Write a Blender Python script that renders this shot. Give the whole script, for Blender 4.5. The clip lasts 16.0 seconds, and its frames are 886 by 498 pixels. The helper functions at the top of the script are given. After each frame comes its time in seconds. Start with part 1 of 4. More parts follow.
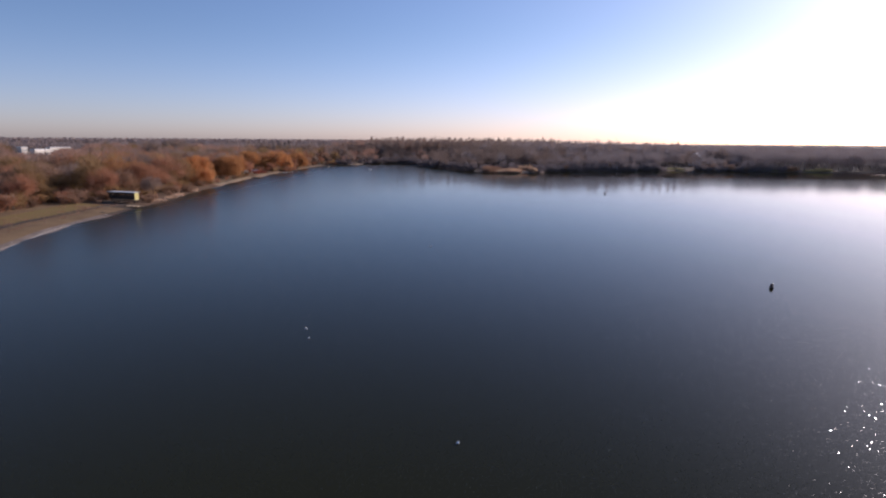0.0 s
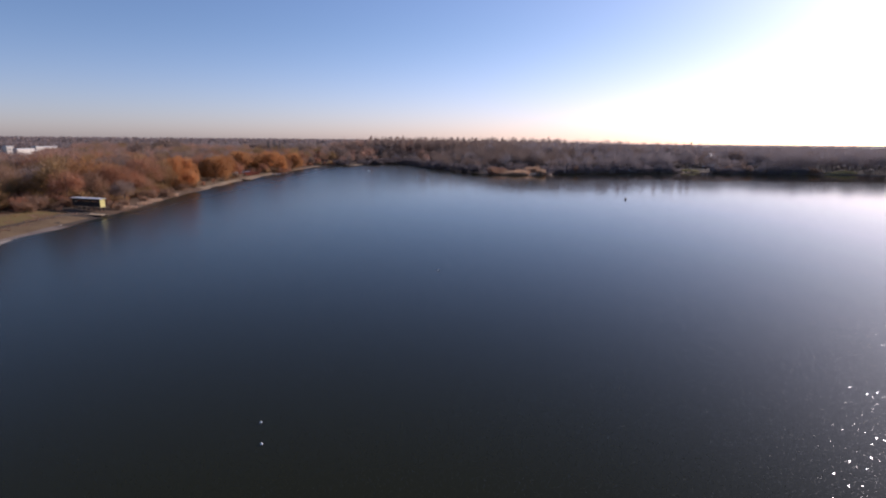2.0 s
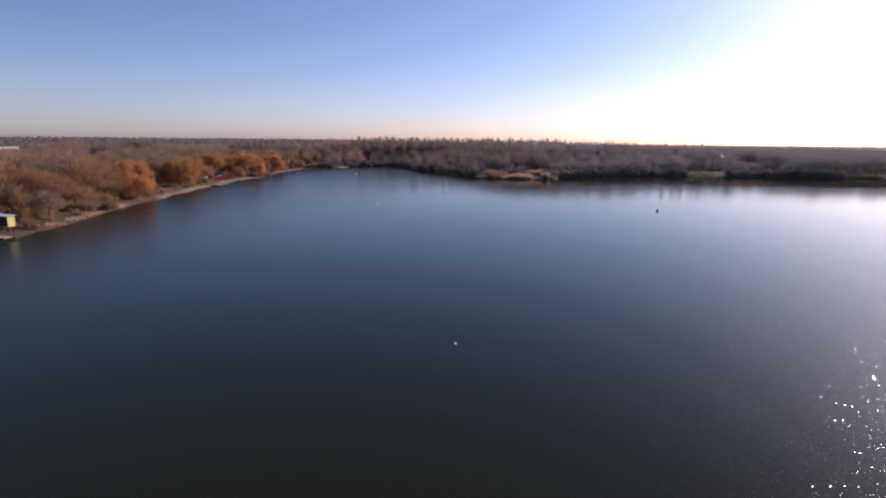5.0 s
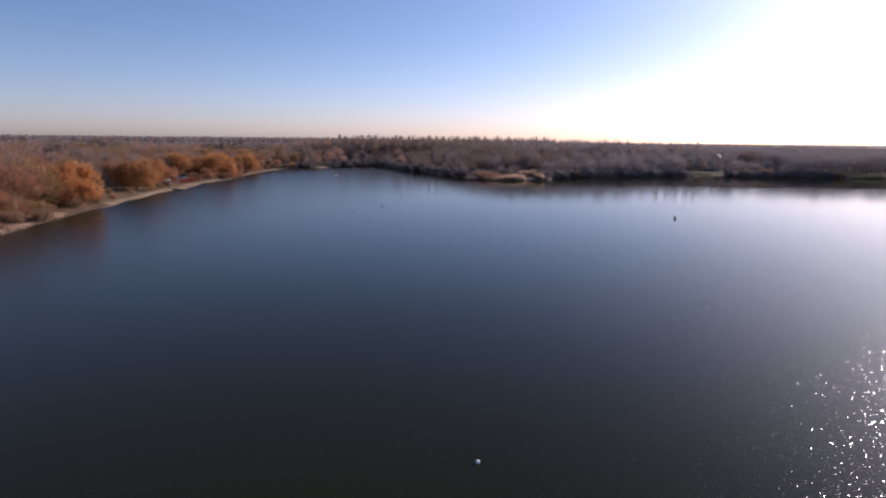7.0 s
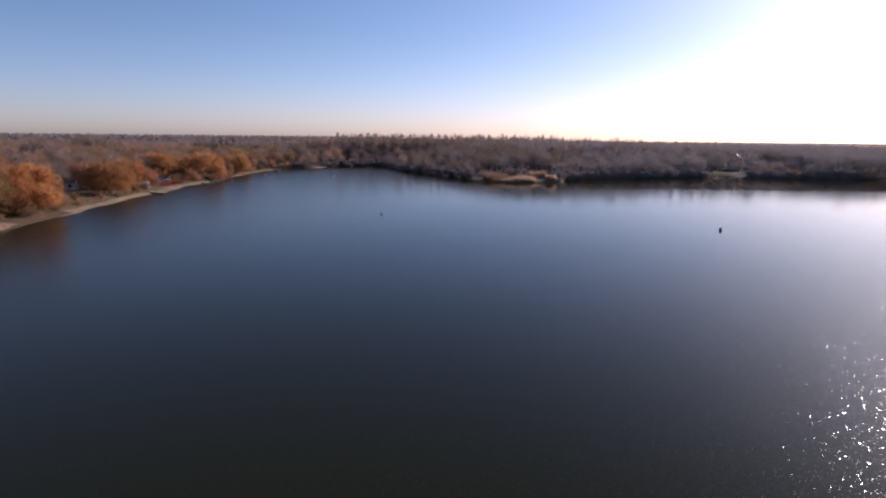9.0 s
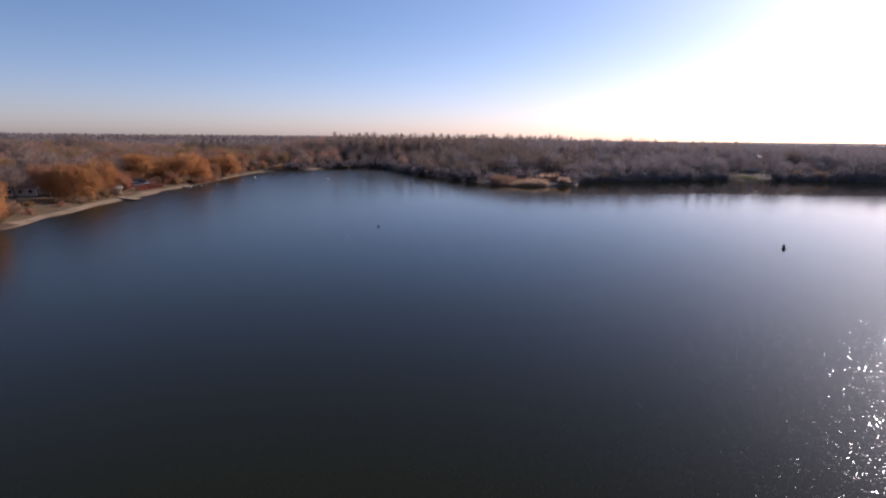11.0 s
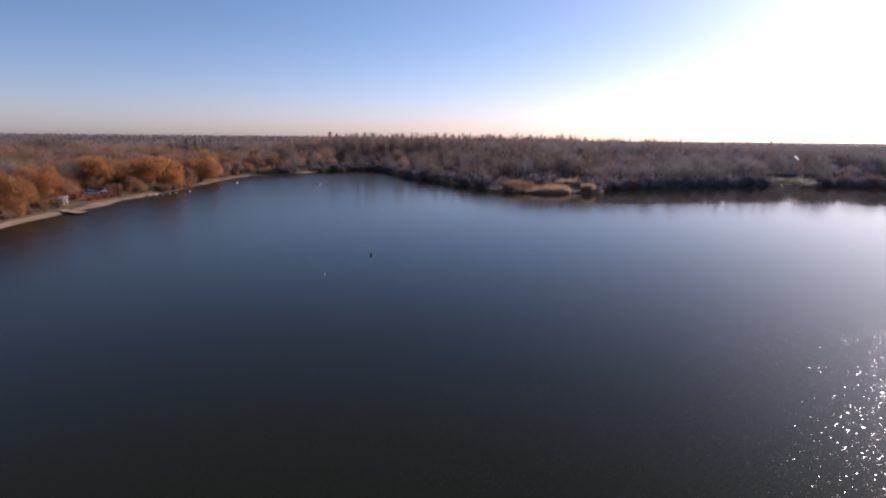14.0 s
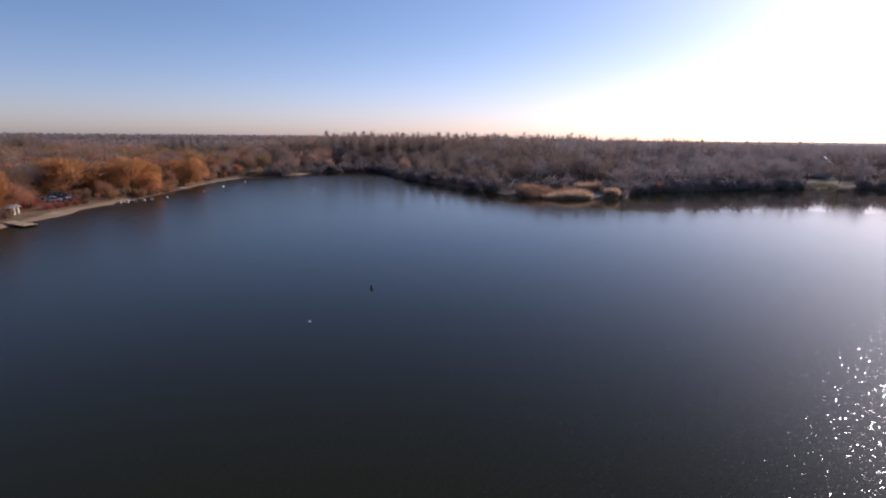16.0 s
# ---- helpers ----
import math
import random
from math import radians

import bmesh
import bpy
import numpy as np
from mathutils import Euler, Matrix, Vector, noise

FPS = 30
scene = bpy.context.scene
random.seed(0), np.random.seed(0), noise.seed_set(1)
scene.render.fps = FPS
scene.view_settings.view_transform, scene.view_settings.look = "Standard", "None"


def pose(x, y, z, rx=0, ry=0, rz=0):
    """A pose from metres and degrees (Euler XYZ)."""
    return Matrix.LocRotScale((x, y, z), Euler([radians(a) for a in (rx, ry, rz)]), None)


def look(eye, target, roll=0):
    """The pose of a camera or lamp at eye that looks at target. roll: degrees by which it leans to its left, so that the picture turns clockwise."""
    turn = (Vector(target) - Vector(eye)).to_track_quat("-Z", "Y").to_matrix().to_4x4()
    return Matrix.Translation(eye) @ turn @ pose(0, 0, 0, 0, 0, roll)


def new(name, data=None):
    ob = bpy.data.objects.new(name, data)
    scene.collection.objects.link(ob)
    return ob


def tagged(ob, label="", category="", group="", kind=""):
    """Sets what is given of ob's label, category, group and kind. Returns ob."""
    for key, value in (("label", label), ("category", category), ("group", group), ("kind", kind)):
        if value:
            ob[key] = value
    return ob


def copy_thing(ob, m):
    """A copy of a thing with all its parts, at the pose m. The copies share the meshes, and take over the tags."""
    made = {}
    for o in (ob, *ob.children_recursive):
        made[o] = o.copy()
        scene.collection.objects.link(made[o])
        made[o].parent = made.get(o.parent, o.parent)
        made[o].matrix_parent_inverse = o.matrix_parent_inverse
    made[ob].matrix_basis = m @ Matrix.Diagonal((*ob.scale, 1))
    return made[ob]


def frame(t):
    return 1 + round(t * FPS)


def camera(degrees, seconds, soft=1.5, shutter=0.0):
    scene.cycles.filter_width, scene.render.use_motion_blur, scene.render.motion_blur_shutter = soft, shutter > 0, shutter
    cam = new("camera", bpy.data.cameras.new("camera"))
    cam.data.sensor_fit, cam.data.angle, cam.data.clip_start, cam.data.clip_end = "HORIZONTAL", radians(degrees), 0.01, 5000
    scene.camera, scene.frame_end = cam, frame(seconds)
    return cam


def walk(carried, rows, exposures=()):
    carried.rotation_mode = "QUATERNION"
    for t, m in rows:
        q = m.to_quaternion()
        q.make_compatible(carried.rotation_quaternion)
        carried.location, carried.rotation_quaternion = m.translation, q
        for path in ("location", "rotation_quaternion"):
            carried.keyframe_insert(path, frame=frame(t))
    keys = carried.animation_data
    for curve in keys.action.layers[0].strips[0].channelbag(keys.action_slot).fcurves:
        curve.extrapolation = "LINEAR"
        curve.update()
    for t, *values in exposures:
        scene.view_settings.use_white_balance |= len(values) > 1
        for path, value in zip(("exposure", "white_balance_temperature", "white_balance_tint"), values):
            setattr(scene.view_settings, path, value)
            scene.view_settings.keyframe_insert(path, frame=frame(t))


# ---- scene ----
cam = camera(78.7, 16.0, soft=2.2)
PATH = [
    (0, (0.863, 0.779, 19.903), (0.868, 2.741, 19.511), 0.35),
    (0.5, (0.440, 5.645, 19.952), (0.446, 7.606, 19.561), 0.38),
    (1, (0.093, 10.442, 19.982), (0.098, 12.403, 19.587), 0.40),
    (1.5, (-0.268, 15.336, 20.015), (-0.264, 17.297, 19.622), 0.42),
    (2, (-0.730, 20.365, 20.043), (-0.725, 22.326, 19.650), 0.45),
    (2.5, (-1.265, 25.461, 20.082), (-1.262, 27.422, 19.689), 0.47),
    (3, (-1.828, 30.565, 20.123), (-1.822, 32.526, 19.729), 0.50),
    (5.3, (-4.003, 54.260, 20.244), (-3.958, 56.221, 19.852), 0.50),
    (5.5, (-4.192, 56.320, 20.255), (-4.147, 58.281, 19.863), 0.50),
    (5.6, (-4.280, 57.353, 20.257), (-4.228, 59.313, 19.865), 0.50),
    (5.7, (-4.368, 58.385, 20.259), (-4.298, 60.345, 19.867), 0.50),
    (5.8, (-4.456, 59.418, 20.262), (-4.369, 61.377, 19.869), 0.50),
    (5.9, (-4.544, 60.450, 20.264), (-4.445, 62.409, 19.871), 0.50),
    (6, (-4.632, 61.483, 20.266), (-4.528, 63.441, 19.873), 0.50),
    (6.5, (-5.010, 66.664, 20.281), (-4.904, 68.622, 19.885), 0.50),
    (7, (-5.267, 71.864, 20.317), (-5.162, 73.821, 19.920), 0.50),
    (7.5, (-5.476, 77.042, 20.359), (-5.372, 78.999, 19.961), 0.50),
    (8, (-5.707, 82.188, 20.403), (-5.604, 84.145, 20.002), 0.50),
    (8.5, (-5.952, 87.182, 20.442), (-5.848, 89.139, 20.041), 0.50),
    (9, (-6.164, 92.248, 20.464), (-6.060, 94.204, 20.061), 0.50),
    (11.5, (-6.795, 118.735, 20.396), (-6.692, 120.691, 19.992), 0.50),
    (12, (-6.863, 124.114, 20.405), (-6.758, 126.069, 19.999), 0.50),
    (12.5, (-6.845, 129.357, 20.411), (-6.743, 131.313, 20.008), 0.50),
    (13, (-6.854, 134.503, 20.402), (-6.752, 136.460, 20.001), 0.50),
    (13.5, (-7.008, 139.630, 20.373), (-6.911, 141.587, 19.971), 0.46),
    (14, (-7.281, 144.829, 20.344), (-7.181, 146.786, 19.941), 0.46),
    (14.5, (-7.649, 150.166, 20.327), (-7.551, 152.122, 19.923), 0.46),
    (15, (-8.125, 155.580, 20.321), (-8.026, 157.536, 19.917), 0.46),
    (15.5, (-8.703, 160.982, 20.326), (-8.600, 162.938, 19.920), 0.46),
    (16, (-9.301, 166.432, 20.327), (-9.196, 168.388, 19.922), 0.46),
]
EXPOSURES = [(0.0, 0.03, 5900, 25.0), (16.0, 0.03, 5900, 25.0)]
walk(cam, [(t, look(eye, target, roll)) for t, eye, target, roll in PATH], EXPOSURES)

# ---- world, sun ----
SUN_AZ, SUN_EL = radians(49.5), radians(21.5)
SUN_DIR = Vector((math.sin(SUN_AZ) * math.cos(SUN_EL), math.cos(SUN_AZ) * math.cos(SUN_EL), math.sin(SUN_EL)))
world = bpy.data.worlds.new("sky")
scene.world = world
world.use_nodes = True
wn = world.node_tree.nodes
sky = wn.new("ShaderNodeTexSky")
sky.sky_type = "NISHITA"
sky.sun_disc = False
sky.sun_elevation, sky.sun_rotation = SUN_EL, SUN_AZ
sky.altitude, sky.air_density, sky.dust_density, sky.ozone_density = 30, 0.9, 0.7, 3.0
# thin rosy winter haze that fades out upwards
place, axes, low, haze = (wn.new("ShaderNode" + k) for k in ("TexCoord", "SeparateXYZ", "MapRange", "Mix"))
low.interpolation_type = "SMOOTHSTEP"
for k, v in ((1, 0.0), (2, 0.2), (3, 1.0), (4, 0.0)):
    low.inputs[k].default_value = v
haze.data_type, haze.blend_type = "RGBA", "MULTIPLY"
haze.inputs[7].default_value = (1.24, 1.1, 1.17, 1)
for a, b in ((place.outputs["Generated"], axes.inputs[0]), (axes.outputs[2], low.inputs[0]), (low.outputs[0], haze.inputs[0]), (sky.outputs[0], haze.inputs[6]),
             (haze.outputs[2], wn["Background"].inputs[0])):
    world.node_tree.links.new(a, b)
wn["Background"].inputs[1].default_value = 0.106
sun = new("sun", bpy.data.lights.new("sun", "SUN"))
sun.data.energy, sun.data.angle, sun.data.color = 4.4, radians(0.53), (1.0, 0.9, 0.76)
sun.matrix_world = look(SUN_DIR * 400, (0, 0, 0))


# ---- materials ----
def material(name, stops, scale=1.0, rough=0.8, bump=0.0, fine=12.0, metal=0.0, vary=0.0, stretch=(1, 1, 1), specular=0.3, thin=0.0):
    """Noise-mixed colours at two scales in object space, with relief; vary: brightness change from object to object; thin: share of light let through."""
    m = bpy.data.materials.new(name)
    m.use_nodes = True
    nt = m.node_tree
    n, ln = nt.nodes, nt.links
    b = n["Principled BSDF"]
    b.inputs["Roughness"].default_value = rough
    b.inputs["Metallic"].default_value = metal
    b.inputs["Specular IOR Level"].default_value = specular
    tc, mp = n.new("ShaderNodeTexCoord"), n.new("ShaderNodeMapping")
    mp.inputs["Scale"].default_value = stretch
    ln.new(tc.outputs["Object"], mp.inputs[0])
    big, small = n.new("ShaderNodeTexNoise"), n.new("ShaderNodeTexNoise")
    for tex, s in ((big, scale), (small, scale * fine)):
        tex.inputs["Scale"].default_value = s
        tex.inputs["Detail"].default_value = 4
        ln.new(mp.outputs[0], tex.inputs["Vector"])
    mix = n.new("ShaderNodeMix")
    mix.inputs[0].default_value = 0.4
    ln.new(big.outputs[0], mix.inputs[2])
    ln.new(small.outputs[0], mix.inputs[3])
    ramp = n.new("ShaderNodeValToRGB")
    els = ramp.color_ramp.elements
    els[0].position, els[1].position = 0.33, 0.67
    while len(els) < len(stops):
        els.new(0.5)
    for i, c in enumerate(stops):
        els[i].position = 0.33 + 0.34 * i / max(1, len(stops) - 1)
        els[i].color = (*c, 1)
    ln.new(mix.outputs[0], ramp.inputs[0])
    last = ramp.outputs[0]
    if vary:
        info, hsv, mr = n.new("ShaderNodeObjectInfo"), n.new("ShaderNodeHueSaturation"), n.new("ShaderNodeMapRange")
        mr.inputs[3].default_value, mr.inputs[4].default_value = 1 - vary, 1 + vary
        ln.new(info.outputs["Random"], mr.inputs[0])
        ln.new(mr.outputs[0], hsv.inputs["Value"])
        ln.new(last, hsv.inputs["Color"])
        last = hsv.outputs[0]
    ln.new(last, b.inputs["Base Color"])
    if thin:
        tr, ms = n.new("ShaderNodeBsdfTranslucent"), n.new("ShaderNodeMixShader")
        ms.inputs[0].default_value = thin
        ln.new(last, tr.inputs["Color"])
        ln.new(b.outputs[0], ms.inputs[1])
        ln.new(tr.outputs[0], ms.inputs[2])
        ln.new(ms.outputs[0], n["Material Output"].inputs["Surface"])
    if bump:
        bp = n.new("ShaderNodeBump")
        bp.inputs["Strength"].default_value, bp.inputs["Distance"].default_value = bump, 0.05
        ln.new(small.outputs[0], bp.inputs["Height"])
        ln.new(bp.outputs[0], b.inputs["Normal"])
    return m


def water_material():
    """Dark, peaty water: a gentle swell, and sparse steep wavelets that catch the sun."""
    m = bpy.data.materials.new("lake_water")
    m.use_nodes = True
    nt = m.node_tree
    n, ln = nt.nodes, nt.links
    b = n["Principled BSDF"]
    b.inputs["Base Color"].default_value = (0.0165, 0.0155, 0.003, 1)
    b.inputs["Roughness"].default_value = 0.03
    b.inputs["IOR"].default_value = 1.33
    b.inputs["Specular IOR Level"].default_value = 0.295
    tc = n.new("ShaderNodeTexCoord")

    def layer(scale, detail, turn, power, size):
        mp, tex, pw, mul = n.new("ShaderNodeMapping"), n.new("ShaderNodeTexNoise"), n.new("ShaderNodeMath"), n.new("ShaderNodeMath")
        mp.inputs["Rotation"].default_value = (0, 0, turn)
        mp.inputs["Scale"].default_value = (1, 0.75, 1)
        ln.new(tc.outputs["Object"], mp.inputs[0])
        ln.new(mp.outputs[0], tex.inputs["Vector"])
        tex.inputs["Scale"].default_value, tex.inputs["Detail"].default_value = scale, detail
        tex.inputs["Roughness"].default_value = 0.4
        pw.operation, mul.operation = "POWER", "MULTIPLY"
        pw.inputs[1].default_value, mul.inputs[1].default_value = power, size
        ln.new(tex.outputs[0], pw.inputs[0])
        ln.new(pw.outputs[0], mul.inputs[0])
        return mul.outputs[0]

    def both(kind, u, v):
        op = n.new("ShaderNodeMath")
        op.operation = kind
        ln.new(u, op.inputs[0])
        ln.new(v, op.inputs[1])
        return op.outputs[0]

    def crest(value, low, high):
        mr = n.new("ShaderNodeMapRange")
        mr.interpolation_type = "SMOOTHSTEP"
        mr.inputs[1].default_value, mr.inputs[2].default_value = low, high
        ln.new(value, mr.inputs[0])
        return mr.outputs[0]

    def vmath(kind, u, v):
        op = n.new("ShaderNodeVectorMath")
        op.operation = kind
        for k, w in ((0, u), (1, v)):
            if isinstance(w, tuple):
                op.inputs[k].default_value = w
            else:
                ln.new(w, op.inputs[k])
        return op.outputs[0]

    # scattered small wavelets, each leaning its own way
    sep = n.new("ShaderNodeSeparateXYZ")
    ln.new(tc.outputs["Object"], sep.inputs[0])
    lee = crest(sep.outputs[1], 360.0, 200.0)
    gusts = both("MULTIPLY", crest(layer(0.35, 2, 2.1, 1.0, 1.0), 0.12, 0.3), lee)
    spots = n.new("ShaderNodeTexVoronoi")
    spots.voronoi_dimensions, spots.feature = "2D", "F1"
    spots.inputs["Scale"].default_value = WAVELETS
    ln.new(tc.outputs["Object"], spots.inputs["Vector"])
    wavelets = both("MULTIPLY", crest(spots.outputs["Distance"], WAVELETS * WAVELET_RADIUS, WAVELETS * WAVELET_RADIUS * 0.75), gusts)
    tint = n.new("ShaderNodeSeparateColor")
    ln.new(spots.outputs["Color"], tint.inputs[0])
    lean, many, spread = vmath("SUBTRACT", spots.outputs["Color"], (0.5, 0.5, 0.5)), n.new("ShaderNodeCombineXYZ"), n.new("ShaderNodeMapRange")
    spread.inputs[3].default_value, spread.inputs[4].default_value = 0.6 * WAVELET, 2 * WAVELET
    ln.new(tint.outputs[2], spread.inputs[0])
    amount = both("MULTIPLY", spread.outputs[0], wavelets)
    for k in (0, 1):
        ln.new(amount, many.inputs[k])
    geo = n.new("ShaderNodeNewGeometry")
    tilted = vmath("NORMALIZE", vmath("ADD", geo.outputs["Normal"], vmath("MULTIPLY", lean, many.outputs[0])), (0, 0, 0))
    # the far bank shelters a calm strip; its outer edge runs from x = -20 to 260
    def blend(share, u, v):
        mx = n.new("ShaderNodeMix")
        ln.new(share, mx.inputs[0])
        for k, w in ((2, u), (3, v)):
            if isinstance(w, float):
                mx.inputs[k].default_value = w
            else:
                ln.new(w, mx.inputs[k])
        return mx.outputs[0]

    def ramped(value, low, high, at_low, at_high):
        mr = n.new("ShaderNodeMapRange")
        ln.new(value, mr.inputs[0])
        for k, w in enumerate((low, high, at_low, at_high)):
            mr.inputs[k + 1].default_value = w
        return mr.outputs[0]

    line = n.new("ShaderNodeValToRGB")
    for k, (x, y) in enumerate(CALM_EDGE):
        el = line.color_ramp.elements[k] if k < 2 else line.color_ramp.elements.new(1.0)
        el.position, el.color = (x + 20) / 280, ((y - 260) / 260,) * 3 + (1,)
    ln.new(ramped(sep.outputs[0], -20.0, 260.0, 0.0, 1.0), line.inputs[0])
    start = ramped(line.outputs[0], 0.0, 1.0, 260.0, 520.0)
    beyond = both("ADD", both("SUBTRACT", sep.outputs[1], start), layer(0.05, 2, 0.3, 1.0, 10.0))
    calm = crest(beyond, 3.0, 7.0)
    mid_lake = ramped(sep.outputs[1], 190.0, 325.0, RUFFLED[0], RUFFLED[1])
    ruffled = blend(ramped(sep.outputs[0], -95.0, 0.0, 0.0, 1.0), RUFFLED[2], mid_lake)
    gloss = blend(wavelets, blend(calm, ruffled, RUFFLED[3]), 0.135)
    ln.new(gloss, b.inputs["Roughness"])
    ripples = both("MULTIPLY", layer(6.0, 1, 0.4, 1.0, SWELL), ramped(calm, 0.0, 1.0, 1.0, 0.05))
    total = both("ADD", ripples, layer(0.09, 1, 0.9, 1.0, 0.006))
    bp = n.new("ShaderNodeBump")
    bp.inputs["Strength"].default_value, bp.inputs["Distance"].default_value = 1.0, 1.0
    ln.new(total, bp.inputs["Height"])
    ln.new(tilted, bp.inputs["Normal"])
    ln.new(bp.outputs[0], b.inputs["Normal"])
    return m


SWELL, WAVELETS, WAVELET, WAVELET_RADIUS = 0.0018, 4.6, 0.185, 0.04
CALM_EDGE = ((-20.0, 455.0), (260.0, 304.0), (-6.0, 405.0), (7.0, 372.0), (20.0, 338.0), (46.0, 325.0), (56.0, 314.0), (90.0, 315.0), (111.0, 317.0), (119.0, 312.0), (142.0, 311.0))
RUFFLED = (0.06, 0.12, 0.3, 0.04)
M_WATER = water_material()
M_GROUND = material("woodland_floor", [(0.08, 0.057, 0.04), (0.135, 0.095, 0.062), (0.125, 0.098, 0.055)], 0.05, 0.95, 0.6, 25)
M_MEADOW = material("winter_grass", [(0.2, 0.115, 0.036), (0.2, 0.134, 0.038), (0.135, 0.1, 0.03)], 0.05, 0.95, 0.6, 20, stretch=(1, 0.4, 1))
M_ROUGH = material("rough_tan_grass", [(0.125, 0.072, 0.034), (0.18, 0.11, 0.05), (0.22, 0.145, 0.07)], 0.15, 0.95, 0.8, 14)
M_LAWN = material("worn_lawn", [(0.15, 0.095, 0.045), (0.18, 0.115, 0.05), (0.12, 0.095, 0.04)], 0.12, 0.95, 0.6, 14)
M_BEACH = material("shore_sand", [(0.2, 0.13, 0.07), (0.31, 0.21, 0.12), (0.39, 0.275, 0.17)], 0.15, 0.95, 0.7, 14)
M_GRAVEL = material("wet_gravel", [(0.12, 0.088, 0.066), (0.2, 0.15, 0.115), (0.28, 0.22, 0.17)], 0.2, 0.9, 0.7, 14)
# dark tone for the shade painted on the shore and along the ditch
M_SHADE_SOIL = material("shade_dark_soil", [(0.045, 0.03, 0.02), (0.085, 0.058, 0.036)], 0.3, 0.95, 0.7, 10)
M_STONE = material("pale_stone", [(0.3, 0.255, 0.21), (0.47, 0.41, 0.34)], 0.9, 0.9, 0.6, 8, vary=0.2)
M_BARK = material("bark", [(0.07, 0.052, 0.04), (0.15, 0.115, 0.085)], 0.8, 0.95, 0.8, 9, vary=0.25)
M_WILLOW = material("willow_twigs", [(0.45, 0.215, 0.09), (0.57, 0.275, 0.105), (0.5, 0.26, 0.125)], 0.25, 0.85, 0, 6, vary=0.2, thin=0.6)
M_TWIG_A = material("brown_twigs", [(0.38, 0.185, 0.105), (0.46, 0.232, 0.135)], 0.1, 0.9, 0, 6, vary=0.18, thin=0.5)
M_TWIG_B = material("olive_twigs", [(0.33, 0.205, 0.095), (0.41, 0.255, 0.12)], 0.1, 0.9, 0, 6, vary=0.25, thin=0.5)
M_TWIG_C = material("grey_purple_twigs", [(0.325, 0.23, 0.178), (0.385, 0.28, 0.215)], 0.1, 0.9, 0, 6, vary=0.2, thin=0.3)
# greyer copy of the near brown twigs: distance haze mixed into the colour
M_TWIG_D = material("hazed_brown_twigs", [(0.36, 0.21, 0.15), (0.44, 0.265, 0.19)], 0.1, 0.9, 0, 6, thin=0.6)
M_SCRUB = material("scrub_twigs", [(0.31, 0.185, 0.115), (0.39, 0.245, 0.155)], 0.2, 0.9, 0, 6, vary=0.3, thin=0.45)
# twig colour greyed and lightened: the far shore's haze is put into it
M_HAZED = material("haze_pale_twigs", [(0.36, 0.292, 0.265), (0.41, 0.34, 0.308)], 0.1, 0.9, 0, 6, thin=0.25)
# scrub colour lifted to grey to carry the haze over the far bank
M_HAZE_BANK = material("haze_bank_twigs", [(0.26, 0.21, 0.2), (0.31, 0.255, 0.24)], 0.2, 0.9, 0, 6, thin=0.3)
# darkened twigs: the shaded side of the bank bushes is put into the colour
M_THICKET = material("dark_shade_twigs", [(0.17, 0.14, 0.135), (0.23, 0.185, 0.175)], 0.2, 0.9, 0, 6, thin=0.5)
# lightened for distance: the haze over the far belts sits in this colour
M_DISTANT = material("hazed_distant_twigs", [(0.31, 0.24, 0.215), (0.36, 0.285, 0.255)], 0.1, 0.9, 0, 6, thin=0.4)
M_DRY = material("dry_yellow_grass", [(0.3, 0.27, 0.14), (0.42, 0.37, 0.2)], 0.3, 0.9, 0, 8, thin=0.5)
M_RUST = material("rust_brown_twigs", [(0.42, 0.205, 0.085), (0.52, 0.265, 0.11)], 0.1, 0.9, 0, 6, vary=0.12, thin=0.5)
M_BANKGRASS = material("brown_bank_grass", [(0.085, 0.05, 0.029), (0.14, 0.08, 0.042), (0.11, 0.07, 0.034)], 0.2, 0.95, 0.7, 12)
M_RED = material("dogwood_twigs", [(0.28, 0.08, 0.055), (0.36, 0.12, 0.075)], 0.3, 0.85, 0, 6, vary=0.2, thin=0.5)
M_GREEN = material("evergreen_leaves", [(0.2, 0.165, 0.14), (0.27, 0.225, 0.19)], 0.3, 0.7, 0, 6, vary=0.25)
# pale colour that stands in for haze along the far waterline
M_PALE_EDGE = material("haze_pale_grass", [(0.38, 0.3, 0.24), (0.52, 0.42, 0.34)], 0.3, 0.9, 0, 8, thin=0.75)
M_REED = material("dry_reeds", [(0.5, 0.335, 0.225), (0.61, 0.43, 0.295)], 0.3, 0.9, 0, 8, thin=0.6)
M_MARSH = material("marsh_grass", [(0.31, 0.18, 0.115), (0.41, 0.25, 0.165)], 0.3, 0.9, 0, 8, thin=0.5)
M_DARKWOOD = material("dark_stained_timber", [(0.03, 0.024, 0.02), (0.06, 0.046, 0.036)], 1.5, 0.75, 0.5, 8, stretch=(0.2, 1, 1))
M_PALEWOOD = material("pale_painted_timber", [(0.7, 0.58, 0.2), (0.8, 0.68, 0.26)], 1.2, 0.7, 0.3, 8)
M_PLANK = material("weathered_plank", [(0.36, 0.255, 0.15), (0.52, 0.38, 0.235)], 1.5, 0.85, 0.5, 8, vary=0.2)
M_ROOFING = material("grey_roofing", [(0.58, 0.57, 0.55), (0.72, 0.71, 0.69)], 0.5, 0.6, 0.3, 10)
M_SLATE = material("pale_roof_tiles", [(0.46, 0.45, 0.44), (0.58, 0.57, 0.56)], 0.5, 0.75, 0.3, 10)
M_TILE = material("red_brown_tiles", [(0.2, 0.09, 0.06), (0.3, 0.14, 0.09)], 0.8, 0.8, 0.5, 10)
